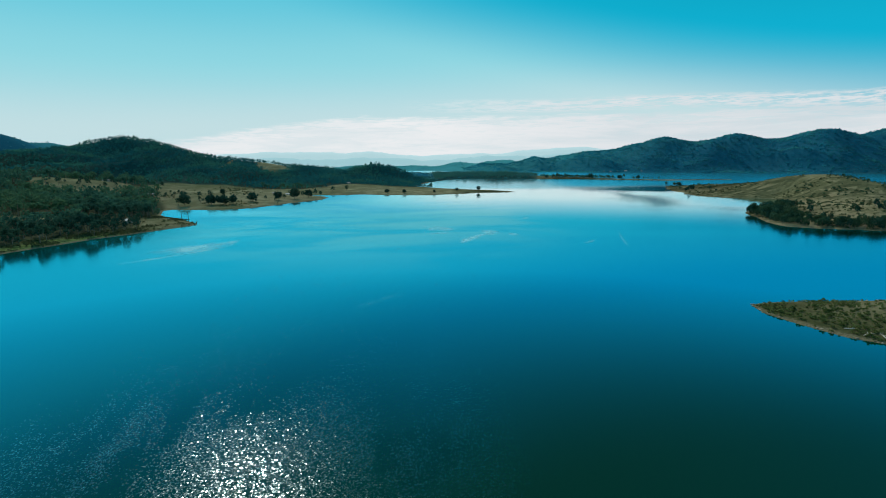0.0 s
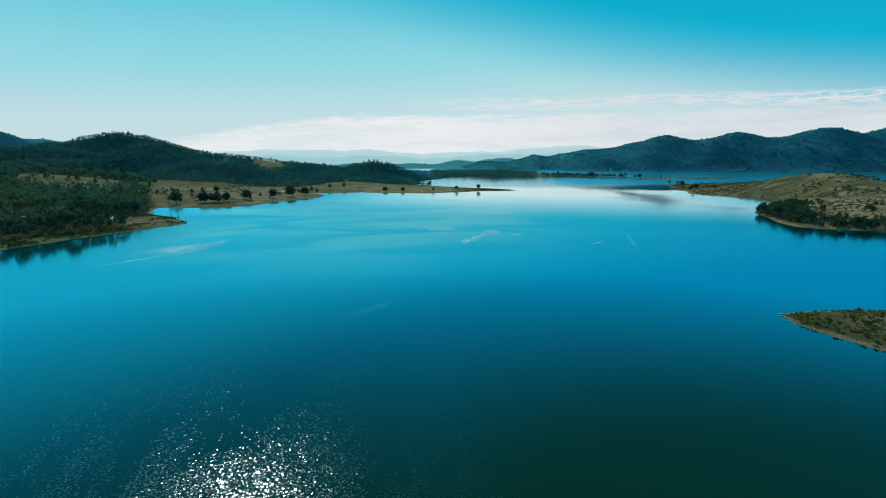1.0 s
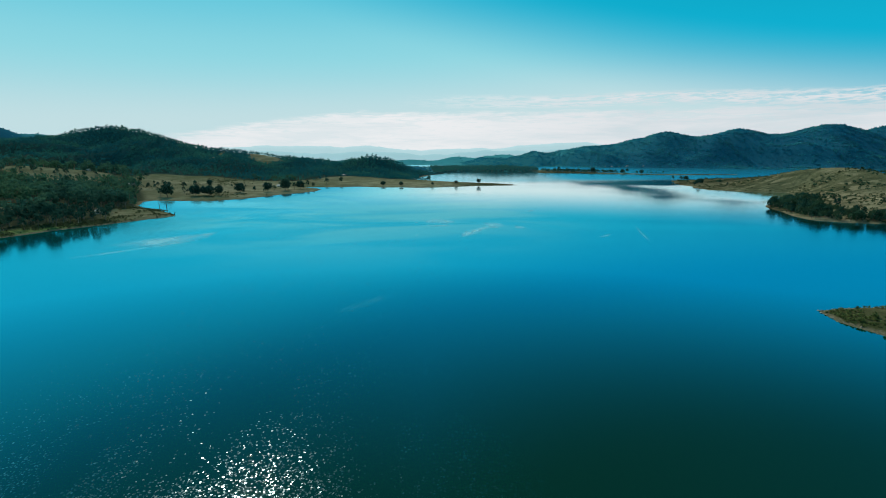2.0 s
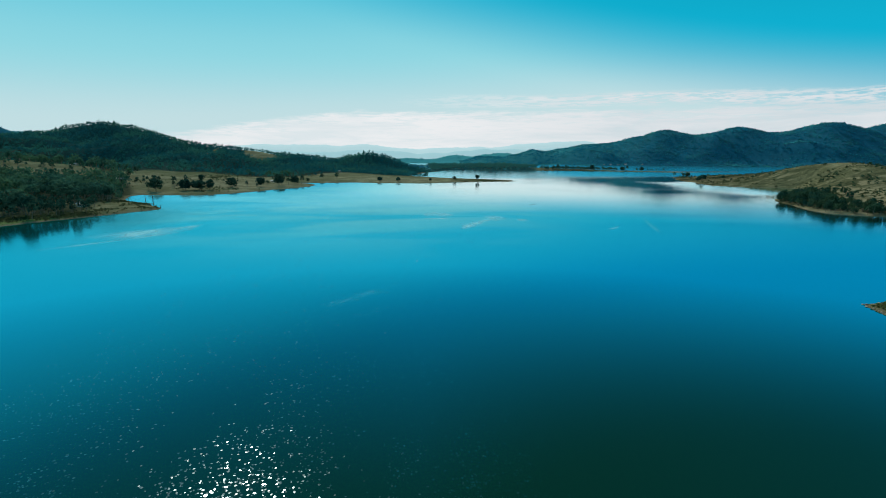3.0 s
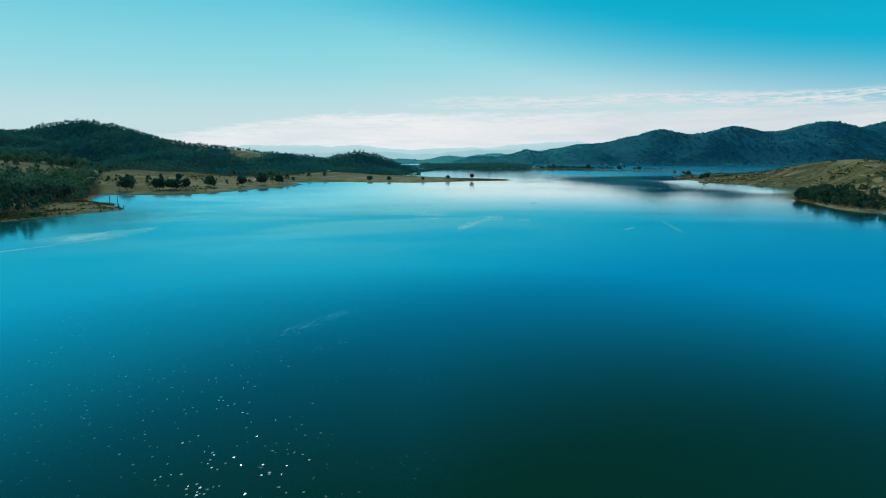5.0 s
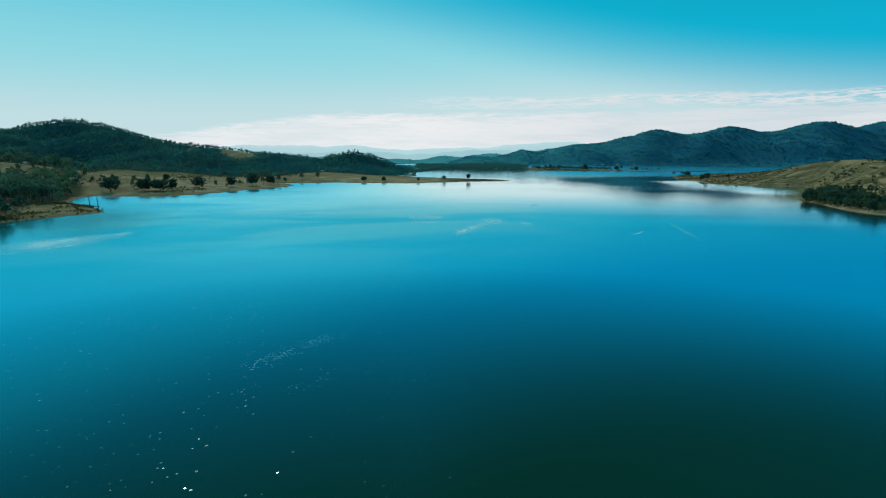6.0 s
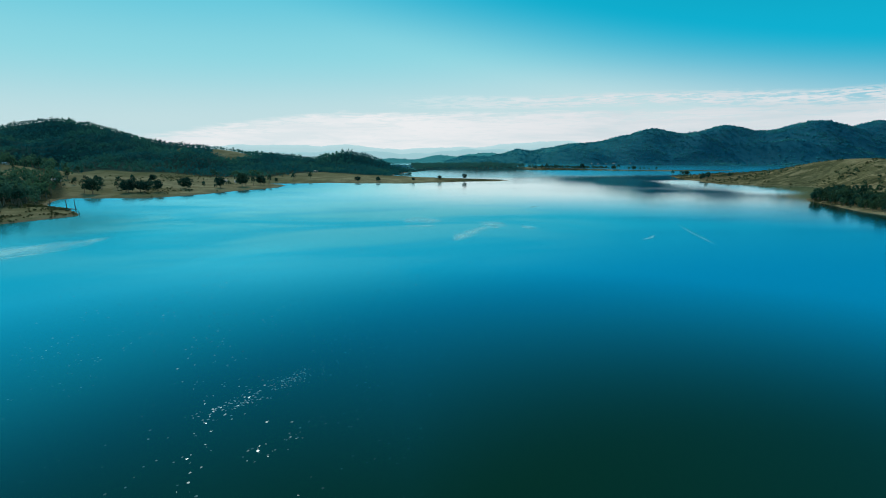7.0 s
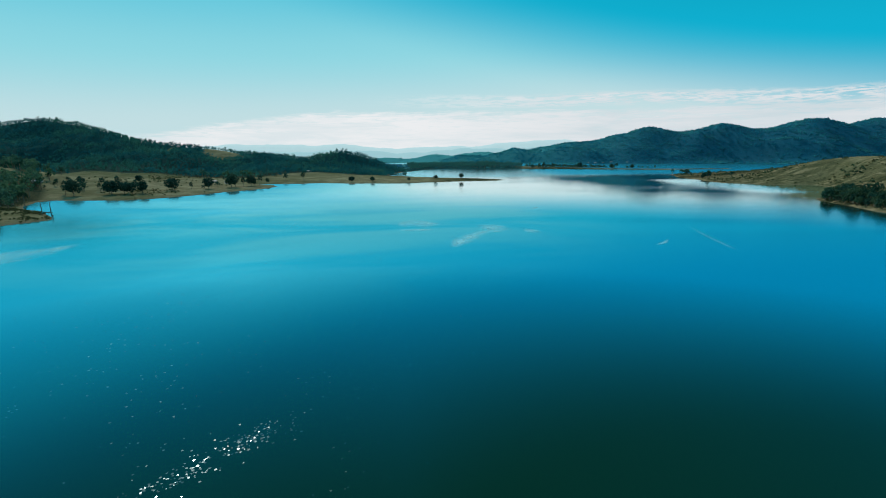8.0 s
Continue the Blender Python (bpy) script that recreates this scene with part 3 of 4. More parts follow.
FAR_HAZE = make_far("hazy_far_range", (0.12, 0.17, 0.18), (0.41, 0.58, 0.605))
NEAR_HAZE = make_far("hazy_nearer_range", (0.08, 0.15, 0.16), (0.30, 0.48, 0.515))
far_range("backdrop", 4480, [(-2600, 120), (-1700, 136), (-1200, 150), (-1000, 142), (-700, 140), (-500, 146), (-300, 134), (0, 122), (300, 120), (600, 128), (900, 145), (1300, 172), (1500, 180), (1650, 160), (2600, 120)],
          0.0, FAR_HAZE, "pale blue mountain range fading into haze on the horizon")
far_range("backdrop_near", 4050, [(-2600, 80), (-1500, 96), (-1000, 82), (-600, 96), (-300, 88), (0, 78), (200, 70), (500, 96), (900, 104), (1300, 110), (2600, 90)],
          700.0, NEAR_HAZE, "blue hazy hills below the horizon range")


# ---- trees ----
def tube(points, radii, sides):
    """A tapered tube along a line of points."""
    co, faces = [], []
    pts = [Vector(p) for p in points]
    for k, (p, r) in enumerate(zip(pts, radii)):
        way = (pts[min(k + 1, len(pts) - 1)] - pts[max(k - 1, 0)]).normalized()
        side = way.cross(Vector((0.3, 1, 0.1))).normalized()
        up = way.cross(side)
        for a in range(sides):
            q = 2 * math.pi * a / sides
            co.append(p + (side * math.cos(q) + up * math.sin(q)) * r)
    for k in range(len(pts) - 1):
        for a in range(sides):
            b = (a + 1) % sides
            faces.append((k * sides + a, k * sides + b, (k + 1) * sides + b, (k + 1) * sides + a))
    return np.array([tuple(c) for c in co]), np.array(faces)


def join(pieces):
    co, faces, off = [], [], 0
    for c, f in pieces:
        co.append(c), faces.append(f + off)
        off += len(c)
    return np.concatenate(co), np.concatenate(faces)


def leaves(rng, centres, radii, count, size, flat=0.75):
    """Small bent leaf sprays scattered in a shell round each centre."""
    n = len(centres) * count
    c = np.repeat(np.asarray(centres), count, 0)
    r = np.repeat(np.asarray(radii), count)[:, None]
    d = rng.normal(size=(n, 3))
    d /= np.linalg.norm(d, axis=1)[:, None]
    p = c + d * r * rng.uniform(0.55, 1.08, (n, 1)) * np.array([1, 1, flat])
    u = np.cross(d + rng.normal(0, 0.55, (n, 3)), rng.normal(size=(n, 3)))
    u /= np.linalg.norm(u, axis=1)[:, None]
    v = np.cross(u, d + rng.normal(0, 0.4, (n, 3)))
    v /= np.linalg.norm(v, axis=1)[:, None] + 1e-6
    s = size * rng.uniform(0.6, 1.35, (n, 1))
    a, b = u * s, v * s * 0.7
    co = np.stack([p - a, p - b + d * s * 0.15, p + a, p + b], 1).reshape(-1, 3)
    return co, np.arange(n * 4).reshape(-1, 4)


def tree_shape(seed, tall, wide, bole, clumps, count, size, shape="round"):
    """Trunk with limbs, and crown, as vertex and face arrays; the foot at the origin."""
    rng = np.random.default_rng(seed)
    lean = rng.normal(0, 0.03, 2) * tall
    fork = np.array([lean[0] * 0.6, lean[1] * 0.6, bole])
    top = np.array([lean[0], lean[1], tall * 0.82])
    r0 = 0.028 * tall
    wood = [tube([(0, 0, -0.4), (0, 0, 0.1 * tall), fork, (fork + top) / 2, top], [r0 * 1.4, r0, r0 * 0.75, r0 * 0.45, r0 * 0.12], 6)]
    centres, radii = [], []
    for k in range(clumps):
        q = 2.4 * k + rng.uniform(-0.4, 0.4)
        f = (k + 0.5) / clumps
        if shape == "round":
            hgt, out = bole + (tall - bole) * (0.18 + 0.72 * f), wide * 0.5 * math.sqrt(max(0.05, 1 - (1.7 * f - 0.75) ** 2)) * rng.uniform(0.4, 0.98)
        elif shape == "gum":
            hgt, out = bole + (tall - bole) * (0.25 + 0.7 * f), wide * 0.5 * rng.uniform(0.3, 0.95) * (1 - 0.45 * f)
        else:
            hgt, out = tall * rng.uniform(0.3, 0.75), wide * 0.5 * rng.uniform(0.2, 0.85)
        tip = np.array([math.cos(q) * out + lean[0], math.sin(q) * out + lean[1], hgt])
        centres.append(tip)
        radii.append(wide * rng.uniform(0.11, 0.25) if shape != "gum" else wide * rng.uniform(0.12, 0.21))
        if k % 2 == 0:
            root = fork + (top - fork) * max(0.0, f - 0.25)
            wood.append(tube([root, root * 0.45 + tip * 0.55 + np.array([0, 0, -0.03 * tall]), tip], [r0 * 0.4, r0 * 0.25, r0 * 0.08], 4))
    return join(wood), leaves(rng, centres, radii, count, size)


def make_tree(name, label, category, seed, leaf, **shape):
    root = tagged(new(name), label, category)
    wood, crown = tree_shape(seed, **shape)
    put("trunk", mesh_of("trunk", *wood, smooth=True), BARK, root)
    put("crown", mesh_of("crown", *crown), leaf, root)
    return root


class Kinds:
    """A few grown examples of one sort of tree; plant() sets a copy of one of them."""

    def __init__(self, name, label, category, group, leaf, variants):
        self.group, self.first = group, []
        for k, v in enumerate(variants):
            self.first.append([make_tree(name, label, category, 100 + 7 * k + len(name), leaf, **v), False])

    def plant(self, rng, x, y, scale=1.0, sink=0.15, label=""):
        entry = self.first[int(rng.integers(len(self.first)))]
        s = scale * rng.uniform(0.85, 1.18)
        m = pose(x, y, height(x, y) - sink, 0, 0, rng.uniform(0, 360)) @ Matrix.Diagonal((s * rng.uniform(0.92, 1.08), s, s * rng.uniform(0.9, 1.1), 1))
        if not entry[1]:
            entry[1] = True
            entry[0].matrix_basis = m
            ob = entry[0]
        else:
            ob = copy_thing(entry[0], Matrix())
            ob.matrix_basis = m
        return tagged(ob, label, group=self.group)


def scatter(rng, x0, x1, y0, y1, step, keep):
    """Jittered grid of places in a rectangle, thinned by keep(x, y, sd), 0 to 1."""
    gx, gy = np.meshgrid(np.arange(x0, x1, step), np.arange(y0, y1, step))
    px = gx.ravel() + rng.uniform(-0.48, 0.48, gx.size) * step
    py = gy.ravel() + rng.uniform(-0.48, 0.48, gx.size) * step
    pz, sd = lay(px, py)
    ok = rng.random(px.size) < keep(px, py, sd)
    return px[ok], py[ok], pz[ok]


def forest(name, label, leaf, rng, px, py, pz, tall, wide, clumps, count, size, shapes=9, trunk=True):
    """Uncounted trees of a wood as one mesh of trunks and one of leaves."""
    bank = []
    for k in range(shapes):
        t = tall * rng.uniform(0.8, 1.2)
        w = wide * rng.uniform(0.8, 1.2)
        bank.append(tree_shape(900 + k, t, w, t * rng.uniform(0.22, 0.4), clumps, count, size, "gum" if k % 3 else "round"))
    pick = rng.integers(shapes, size=len(px))
    turn, grow = rng.uniform(0, 2 * math.pi, len(px)), 0.55 + 0.85 * rng.beta(2.0, 2.6, len(px))
    woods, crowns, lies, tones = [], [], [], []
    shade = rng.random(len(px))
    lie = np.stack([lay(px - 8, py)[0] - lay(px + 8, py)[0], lay(px, py - 8)[0] - lay(px, py + 8)[0], np.full(len(px), 16.0)], -1)
    lie /= np.linalg.norm(lie, axis=1)[:, None]
    for k in range(shapes):
        sel = np.flatnonzero(pick == k)
        if not len(sel):
            continue
        c, s = np.cos(turn[sel])[:, None], np.sin(turn[sel])[:, None]
        g = grow[sel][:, None]
        for which, store in ((0, woods), (1, crowns)):
            if which == 0 and not trunk:
                continue
            co, fa = bank[k][which]
            if which == 0:
                co, fa = co[:30], fa[:24]
            x = (co[None, :, 0] * c - co[None, :, 1] * s) * g + px[sel][:, None]
            y = (co[None, :, 0] * s + co[None, :, 1] * c) * g + py[sel][:, None]
            z = co[None, :, 2] * g + pz[sel][:, None]
            off = (np.arange(len(sel)) * len(co))[:, None, None]
            store.append((np.stack([x, y, z], -1).reshape(-1, 3), (fa[None] + off).reshape(-1, 4)))
            if which:
                lies.append(np.repeat(lie[sel], len(co), 0))
                tones.append(np.repeat(shade[sel], len(co)))
    root = tagged(new(name), label, "forest", kind="stuff")
    crown = mesh_of("crowns", *join(crowns))
    crown.attributes.new("lie", "FLOAT_VECTOR", "POINT").data.foreach_set("vector", np.concatenate(lies).astype(np.float32).ravel())
    crown.attributes.new("tone", "FLOAT", "POINT").data.foreach_set("value", np.concatenate(tones).astype(np.float32))
    put("crowns", crown, leaf, root)
    if woods:
        put("trunks", mesh_of("trunks", *join(woods)), BARK, root)
    return root


rng = np.random.default_rng(11)
LEAF_TUSSOCK = make_leaf("shrub_leaves", (0.060, 0.105, 0.036), (0.130, 0.170, 0.062), (0.092, 0.125, 0.044), 0.6, 0.5)
GUM = Kinds("gum_tree", "grey-green eucalyptus tree with pale trunk on dry grass", "tree", "eucalyptus trees of the lake shore", LEAF_GUM,
            [dict(tall=13, wide=8, bole=4.5, clumps=13, count=22, size=0.62, shape="gum"), dict(tall=15, wide=8.5, bole=5.5, clumps=14, count=22, size=0.62, shape="gum"),
             dict(tall=11, wide=7.5, bole=3.5, clumps=12, count=22, size=0.6, shape="gum"), dict(tall=12, wide=9, bole=4.0, clumps=15, count=22, size=0.62, shape="gum")])
SHADE = Kinds("shade_tree", "dark dense round-crowned shade tree in the paddock", "tree", "shade trees of the paddock", LEAF_SHADE,
              [dict(tall=14.5, wide=15, bole=2.2, clumps=26, count=40, size=0.85), dict(tall=13, wide=13.5, bole=2.0, clumps=24, count=40, size=0.82), dict(tall=15, wide=13, bole=2.6, clumps=24, count=40, size=0.82)])
BANK = Kinds("bushy_tree", "dense bushy tree crowding the headland bank", "tree", "trees of the headland bank", LEAF_OLIVE,
             [dict(tall=10, wide=9, bole=1.2, clumps=16, count=22, size=0.74), dict(tall=12, wide=9.5, bole=1.6, clumps=17, count=22, size=0.76), dict(tall=8, wide=8.5, bole=0.9, clumps=14, count=22, size=0.7)])
GREY = Kinds("wattle_tree", "grey-green bushy tree crowding the headland bank", "tree", "trees of the headland bank", LEAF_GUM,
             [dict(tall=10, wide=7, bole=1.2, clumps=15, count=22, size=0.7), dict(tall=11.5, wide=6.5, bole=2.0, clumps=15, count=22, size=0.68, shape="gum")])
SHRUB = Kinds("shrub", "low olive-green shrub in dry grass", "shrub", "shrubs of the grassy headlands", LEAF_TUSSOCK,
              [dict(tall=2.2, wide=3.2, bole=0.3, clumps=7, count=18, size=0.34, shape="bush"), dict(tall=1.6, wide=2.6, bole=0.2, clumps=6, count=18, size=0.3, shape="bush"),
               dict(tall=2.8, wide=3.4, bole=0.4, clumps=8, count=18, size=0.36, shape="bush")])

# paddock trees along the western shore
for x, y, s, sort in [(-250, 722, 1.0, SHADE), (-205, 781, 0.95, SHADE), (-218, 770, 0.7, GUM), (-322, 794, 0.75, SHADE), (-322, 668, 1.05, SHADE), (-334, 674, 0.9, GUM),
                      (-290, 676, 1.0, SHADE), (-281, 682, 0.95, SHADE), (-273, 676, 1.0, SHADE), (-264, 684, 0.9, SHADE), (-236, 738, 0.75, GUM), (-222, 752, 1.0, SHADE),
                      (-196, 800, 0.9, GUM), (-190, 812, 1.0, SHADE), (-182, 822, 0.85, GUM), (-176, 834, 0.7, GUM), (-240, 706, 0.6, GUM), (-300, 690, 0.5, GUM), (-312, 700, 0.45, GUM),
                      (-172, 930, 0.9, GUM), (-148, 945, 0.85, GUM), (-68, 905, 0.55, SHADE), (-36, 900, 0.6, SHADE), (20, 915, 0.38, SHADE), (65, 950, 0.6, SHADE), (108, 958, 0.55, SHADE),
                      (-345, 720, 0.8, GUM), (-360, 742, 0.8, GUM), (-300, 740, 0.5, SHADE), (-280, 770, 0.45, GUM)]:
    sort.plant(rng, x, y, s)


tx, ty, tz = scatter(rng, -400, -318, 570, 668, 9.5, lambda a, b, s: (s > 6) * 0.85)
for x, y in zip(tx[:60], ty[:60]):
    (GUM if rng.random() < 0.7 else SHADE).plant(rng, x, y, rng.uniform(0.6, 0.95), label="dark eucalyptus tree of the dense grove behind the bay")
tx, ty, tz = scatter(rng, -640, -190, 640, 1060, 14, lambda a, b, s: (s > 18) * (1 - woodland(a, b, s)) * np.clip(rough(a, b, 80.0, 3) * 5 - 0.05 + (a < -400) * 0.12, 0.03, 0.8))
for x, y in zip(tx[:75], ty[:75]):
    GUM.plant(rng, x, y, rng.uniform(0.35, 0.8), label="young grey-green eucalyptus tree in the open paddock")


# ---- woods ----
def near_west(px, py, sd):
    return woodland(px, py, sd) * (sd > 7) * np.clip(0.45 + sd / 60.0, 0, 0.95) * np.clip(1.0 + 5.5 * rough(px, py, 62.0, 2), 0.10, 1.0)


tx, ty, tz = scatter(rng, -420, -205, 320, 660, 8.5, lambda a, b, s: near_west(a, b, s) * (s < 75))
for x, y in zip(tx[:160], ty[:160]):
    GUM.plant(rng, x, y, rng.uniform(0.65, 1.0))
rest = (tx[160:], ty[160:], tz[160:])
tx, ty, tz = [np.concatenate(pair) for pair in zip(rest, scatter(rng, -700, -205, 240, 1020, 9.3, lambda a, b, s: near_west(a, b, s) * (s >= 75)))]
forest("shore_woodland", "dark eucalyptus woodland on the slope behind the shore", LEAF_WOOD, rng, tx, ty, tz, 13.5, 10.5, 9, 11, 1.0)
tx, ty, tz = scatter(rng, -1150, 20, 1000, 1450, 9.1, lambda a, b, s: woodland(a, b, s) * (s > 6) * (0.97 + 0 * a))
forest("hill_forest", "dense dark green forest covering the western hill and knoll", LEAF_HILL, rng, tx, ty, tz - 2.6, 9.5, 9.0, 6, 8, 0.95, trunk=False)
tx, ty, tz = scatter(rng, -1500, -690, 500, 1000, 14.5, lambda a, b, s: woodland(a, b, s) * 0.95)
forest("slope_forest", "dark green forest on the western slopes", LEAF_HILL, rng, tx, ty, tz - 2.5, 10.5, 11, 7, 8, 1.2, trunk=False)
tx, ty, tz = scatter(rng, 40, 480, 1490, 2100, 10.5, lambda a, b, s: woodland(a, b, s) * (s > 5) * 0.85)
forest("point_woodland", "open woodland on the low northern point", LEAF_POINT, rng, tx, ty, tz, 11, 9, 6, 8, 1.2)
CREST_X, CREST_Y = [c[0] for c in RANGE_EAST], [c[1] for c in RANGE_EAST]
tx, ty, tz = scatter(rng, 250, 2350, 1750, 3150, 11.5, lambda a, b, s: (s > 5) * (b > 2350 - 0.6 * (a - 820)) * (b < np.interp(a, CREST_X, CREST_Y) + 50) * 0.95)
forest("mountain_forest", "forest covering the distant mountain range, leaf colour blued by haze", LEAF_FAR, rng, tx, ty, tz - 4.5, 7.0, 13, 5, 5, 2.1, trunk=False)
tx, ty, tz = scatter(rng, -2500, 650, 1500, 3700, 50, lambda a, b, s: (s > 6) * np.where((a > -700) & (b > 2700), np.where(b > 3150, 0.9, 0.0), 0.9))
forest("far_forest", "forest on distant low hills, leaf colour paled and blued by haze", LEAF_HAZE, rng, tx, ty, tz - 3.8, 6, 14, 5, 8, 1.7, trunk=False)

# wooded bank of the middle headland
tx, ty, tz = scatter(rng, 325, 560, 360, 610, 4.6, lambda a, b, s: (s > 2.5) * np.clip(1.7 - s / 26.0, 0.02, 0.96) * ((b < 560) | (s < 12)))
order = rng.permutation(len(tx))
keep, more = order[:290], order[290:]
for x, y in zip(tx[keep], ty[keep]):
    (BANK if rng.random() < 0.42 else GREY).plant(rng, x, y, rng.uniform(0.42, 0.85))
if len(more):
    forest("bank_thicket", "grey-green bushes and saplings crowding the headland bank", LEAF_OLIVE, rng, tx[more], ty[more], tz[more] - 0.3, 6.5, 5.5, 8, 12, 0.6)
# trees at the end of the peninsula and along the low strip
for x, y, s, sort in [(538, 1062, 0.9, GUM), (548, 1050, 1.0, GUM), (545, 1040, 0.8, GUM), (556, 1045, 0.7, SHADE), (498, 900, 0.55, SHADE), (508, 905, 0.6, SHADE), (488, 890, 0.45, SHADE), (482, 868, 0.7, GUM), (515, 860, 0.7, GUM), (500, 815, 0.5, GUM),
                      (520, 1545, 1.0, GUM), (530, 1540, 1.1, SHADE), (570, 1500, 1.0, GUM), (600, 1480, 1.0, SHADE), (612, 1475, 1.1, GUM), (645, 1452, 0.9, SHADE), (690, 1412, 0.8, GUM), (460, 1580, 1.0, GUM), (440, 1600, 1.1, GUM)]:
    sort.plant(rng, x, y, s)

tx, ty, tz = scatter(rng, 400, 740, 1380, 1640, 9, lambda a, b, s: (s > 4) * np.clip(0.75 - (a - 420) / 420, 0.08, 0.7))
forest("strip_trees", "dark low trees along the narrow strip of land", LEAF_GUM, rng, tx, ty, tz, 9, 8, 7, 10, 1.0)

# shrubs and stones of the headlands
tx, ty, tz = scatter(rng, 136, 215, 130, 205, 3.4, lambda a, b, s: (s > 1.8) * np.clip(rough(a, b, 14.0, 3) * 3 + 0.62, 0.1, 0.95) * (b > 130 + (a - 150) * 0.15))
keep = rng.permutation(len(tx))[:290]
for x, y in zip(tx[keep], ty[keep]):
    SHRUB.plant(rng, x, y, rng.uniform(0.3, 0.68), 0.05)
tx, ty, tz = scatter(rng, 215, 420, 60, 260, 5.0, lambda a, b, s: (s > 1.8) * 0.6)
forest("headland_thicket", "low olive shrubs covering the near headland", LEAF_SCRUB, rng, tx, ty, tz - 0.1, 1.9, 2.8, 5, 7, 0.5, trunk=False)

tx, ty, tz = scatter(rng, 136, 230, 100, 205, 1.5, lambda a, b, s: (s > 0.8) * np.clip(rough(a, b, 9.0, 3) * 3 + 0.6, 0.1, 0.95))
forest("headland_tussocks", "short olive and straw tussock grass on the near headland", LEAF_TUSSOCK, rng, tx, ty, tz - 0.15, 0.65, 1.5, 3, 6, 0.28, trunk=False)
tx, ty, tz = scatter(rng, 430, 900, 470, 1060, 6.5, lambda a, b, s: (s > 6) * np.clip(rough(a, b * 1.5, 38.0, 3) * 5 - 0.7, 0.006, 0.7))
forest("peninsula_shrubs", "dark shrub thickets scattered over the peninsula", LEAF_OLIVE, rng, tx, ty, tz - 0.2, 3.0, 4.4, 6, 9, 0.55, trunk=False)

tx, ty, tz = scatter(rng, -305, -212, 330, 560, 2.0, lambda a, b, s: (s > 0.8) * (s < 26) * np.clip(rough(a, b, 16.0, 3) * 3.5 + 0.42, 0.04, 0.9))
forest("point_tussocks", "rough olive tussocks and low bushes along the western point", LEAF_SCRUB, rng, tx, ty, tz - 0.15, 1.1, 1.9, 3, 7, 0.42, trunk=False)


def stone_mesh(seed):
    r = np.random.default_rng(seed)
    bm = bmesh.new()
    bmesh.ops.create_icosphere(bm, subdivisions=1, radius=1.0)
    for v in bm.verts:
        v.co *= r.uniform(0.75, 1.2)
        v.co.z *= 0.55
    me = bpy.data.meshes.new("stone")
    bm.to_mesh(me)
    bm.free()
    me.materials.append(ROCK)
    return me


STONES = [stone_mesh(60 + k) for k in range(4)]
tx, ty, tz = scatter(rng, 130, 200, 120, 204, 1.5, lambda a, b, s: (s > -0.5) * (s < 1.2) * 0.55)
keep = rng.permutation(len(tx))[:70]
for k, (x, y) in enumerate(zip(tx[keep], ty[keep])):
    st = tagged(new("stone", STONES[k % 4]), "weathered brown stone on the headland waterline", "stone", "stones along the headland waterline")
    g = rng.uniform(0.2, 0.55)
    st.matrix_basis = pose(x, y, max(height(x, y), -0.05) + 0.05, 0, 0, rng.uniform(0, 360)) @ Matrix.Diagonal((g, g * rng.uniform(0.7, 1.3), g, 1))
tx, ty, tz = scatter(rng, -420, -205, 400, 1100, 5.0, lambda a, b, s: (s > 2) * (1 - woodland(a, b, s)) * np.clip(rough(a, b, 50.0) * 2.5 - 0.12, 0.006, 0.4))
forest("paddock_scrub", "low scrub and tussocks dotted over the dry paddock", LEAF_SCRUB, rng, tx, ty, tz - 0.1, 1.8, 2.6, 4, 7, 0.5, trunk=False)
tx, ty, tz = scatter(rng, 340, 900, 380, 1060, 6.5, lambda a, b, s: (s > 3) * np.clip(rough(a * 0.6, b * 1.6, 60.0) * 3 + 0.30, 0.03, 0.9))
forest("headland_scrub", "scattered olive scrub over the grassy peninsula", LEAF_SCRUB, rng, tx, ty, tz - 0.4, 1.4, 3.6, 4, 6, 0.6, trunk=False)


# ---- buildings on the western shore ----
def box(cx, cy, cz, sx, sy, sz):
    c = np.array([(x, y, z) for x in (-.5, .5) for y in (-.5, .5) for z in (-.5, .5)]) * (sx, sy, sz) + (cx, cy, cz)
    return c, np.array([(0, 1, 3, 2), (4, 6, 7, 5), (0, 4, 5, 1), (2, 3, 7, 6), (0, 2, 6, 4), (1, 5, 7, 3)])


def gable_roof(sx, sy, z, rise, over, thick=0.18):
    """Two sloping sheets with ridge along x, as a closed shell with thickness."""
    x, y = sx / 2 + over, sy / 2 + over
    drop = rise * over / (sy / 2)
    prof = [(-y, z - drop), (0, z + rise), (y, z - drop), (y, z - drop + thick), (0, z + rise + thick), (-y, z - drop + thick)]
    co = np.array([(s * x, a, b) for s in (-1, 1) for a, b in prof])
    faces = [(i, (i + 1) % 6, 6 + (i + 1) % 6, 6 + i) for i in range(6)] + [(0, 5, 4, 1), (1, 4, 3, 2), (6, 7, 10, 11), (7, 8, 9, 10)]
    return co, np.array(faces)


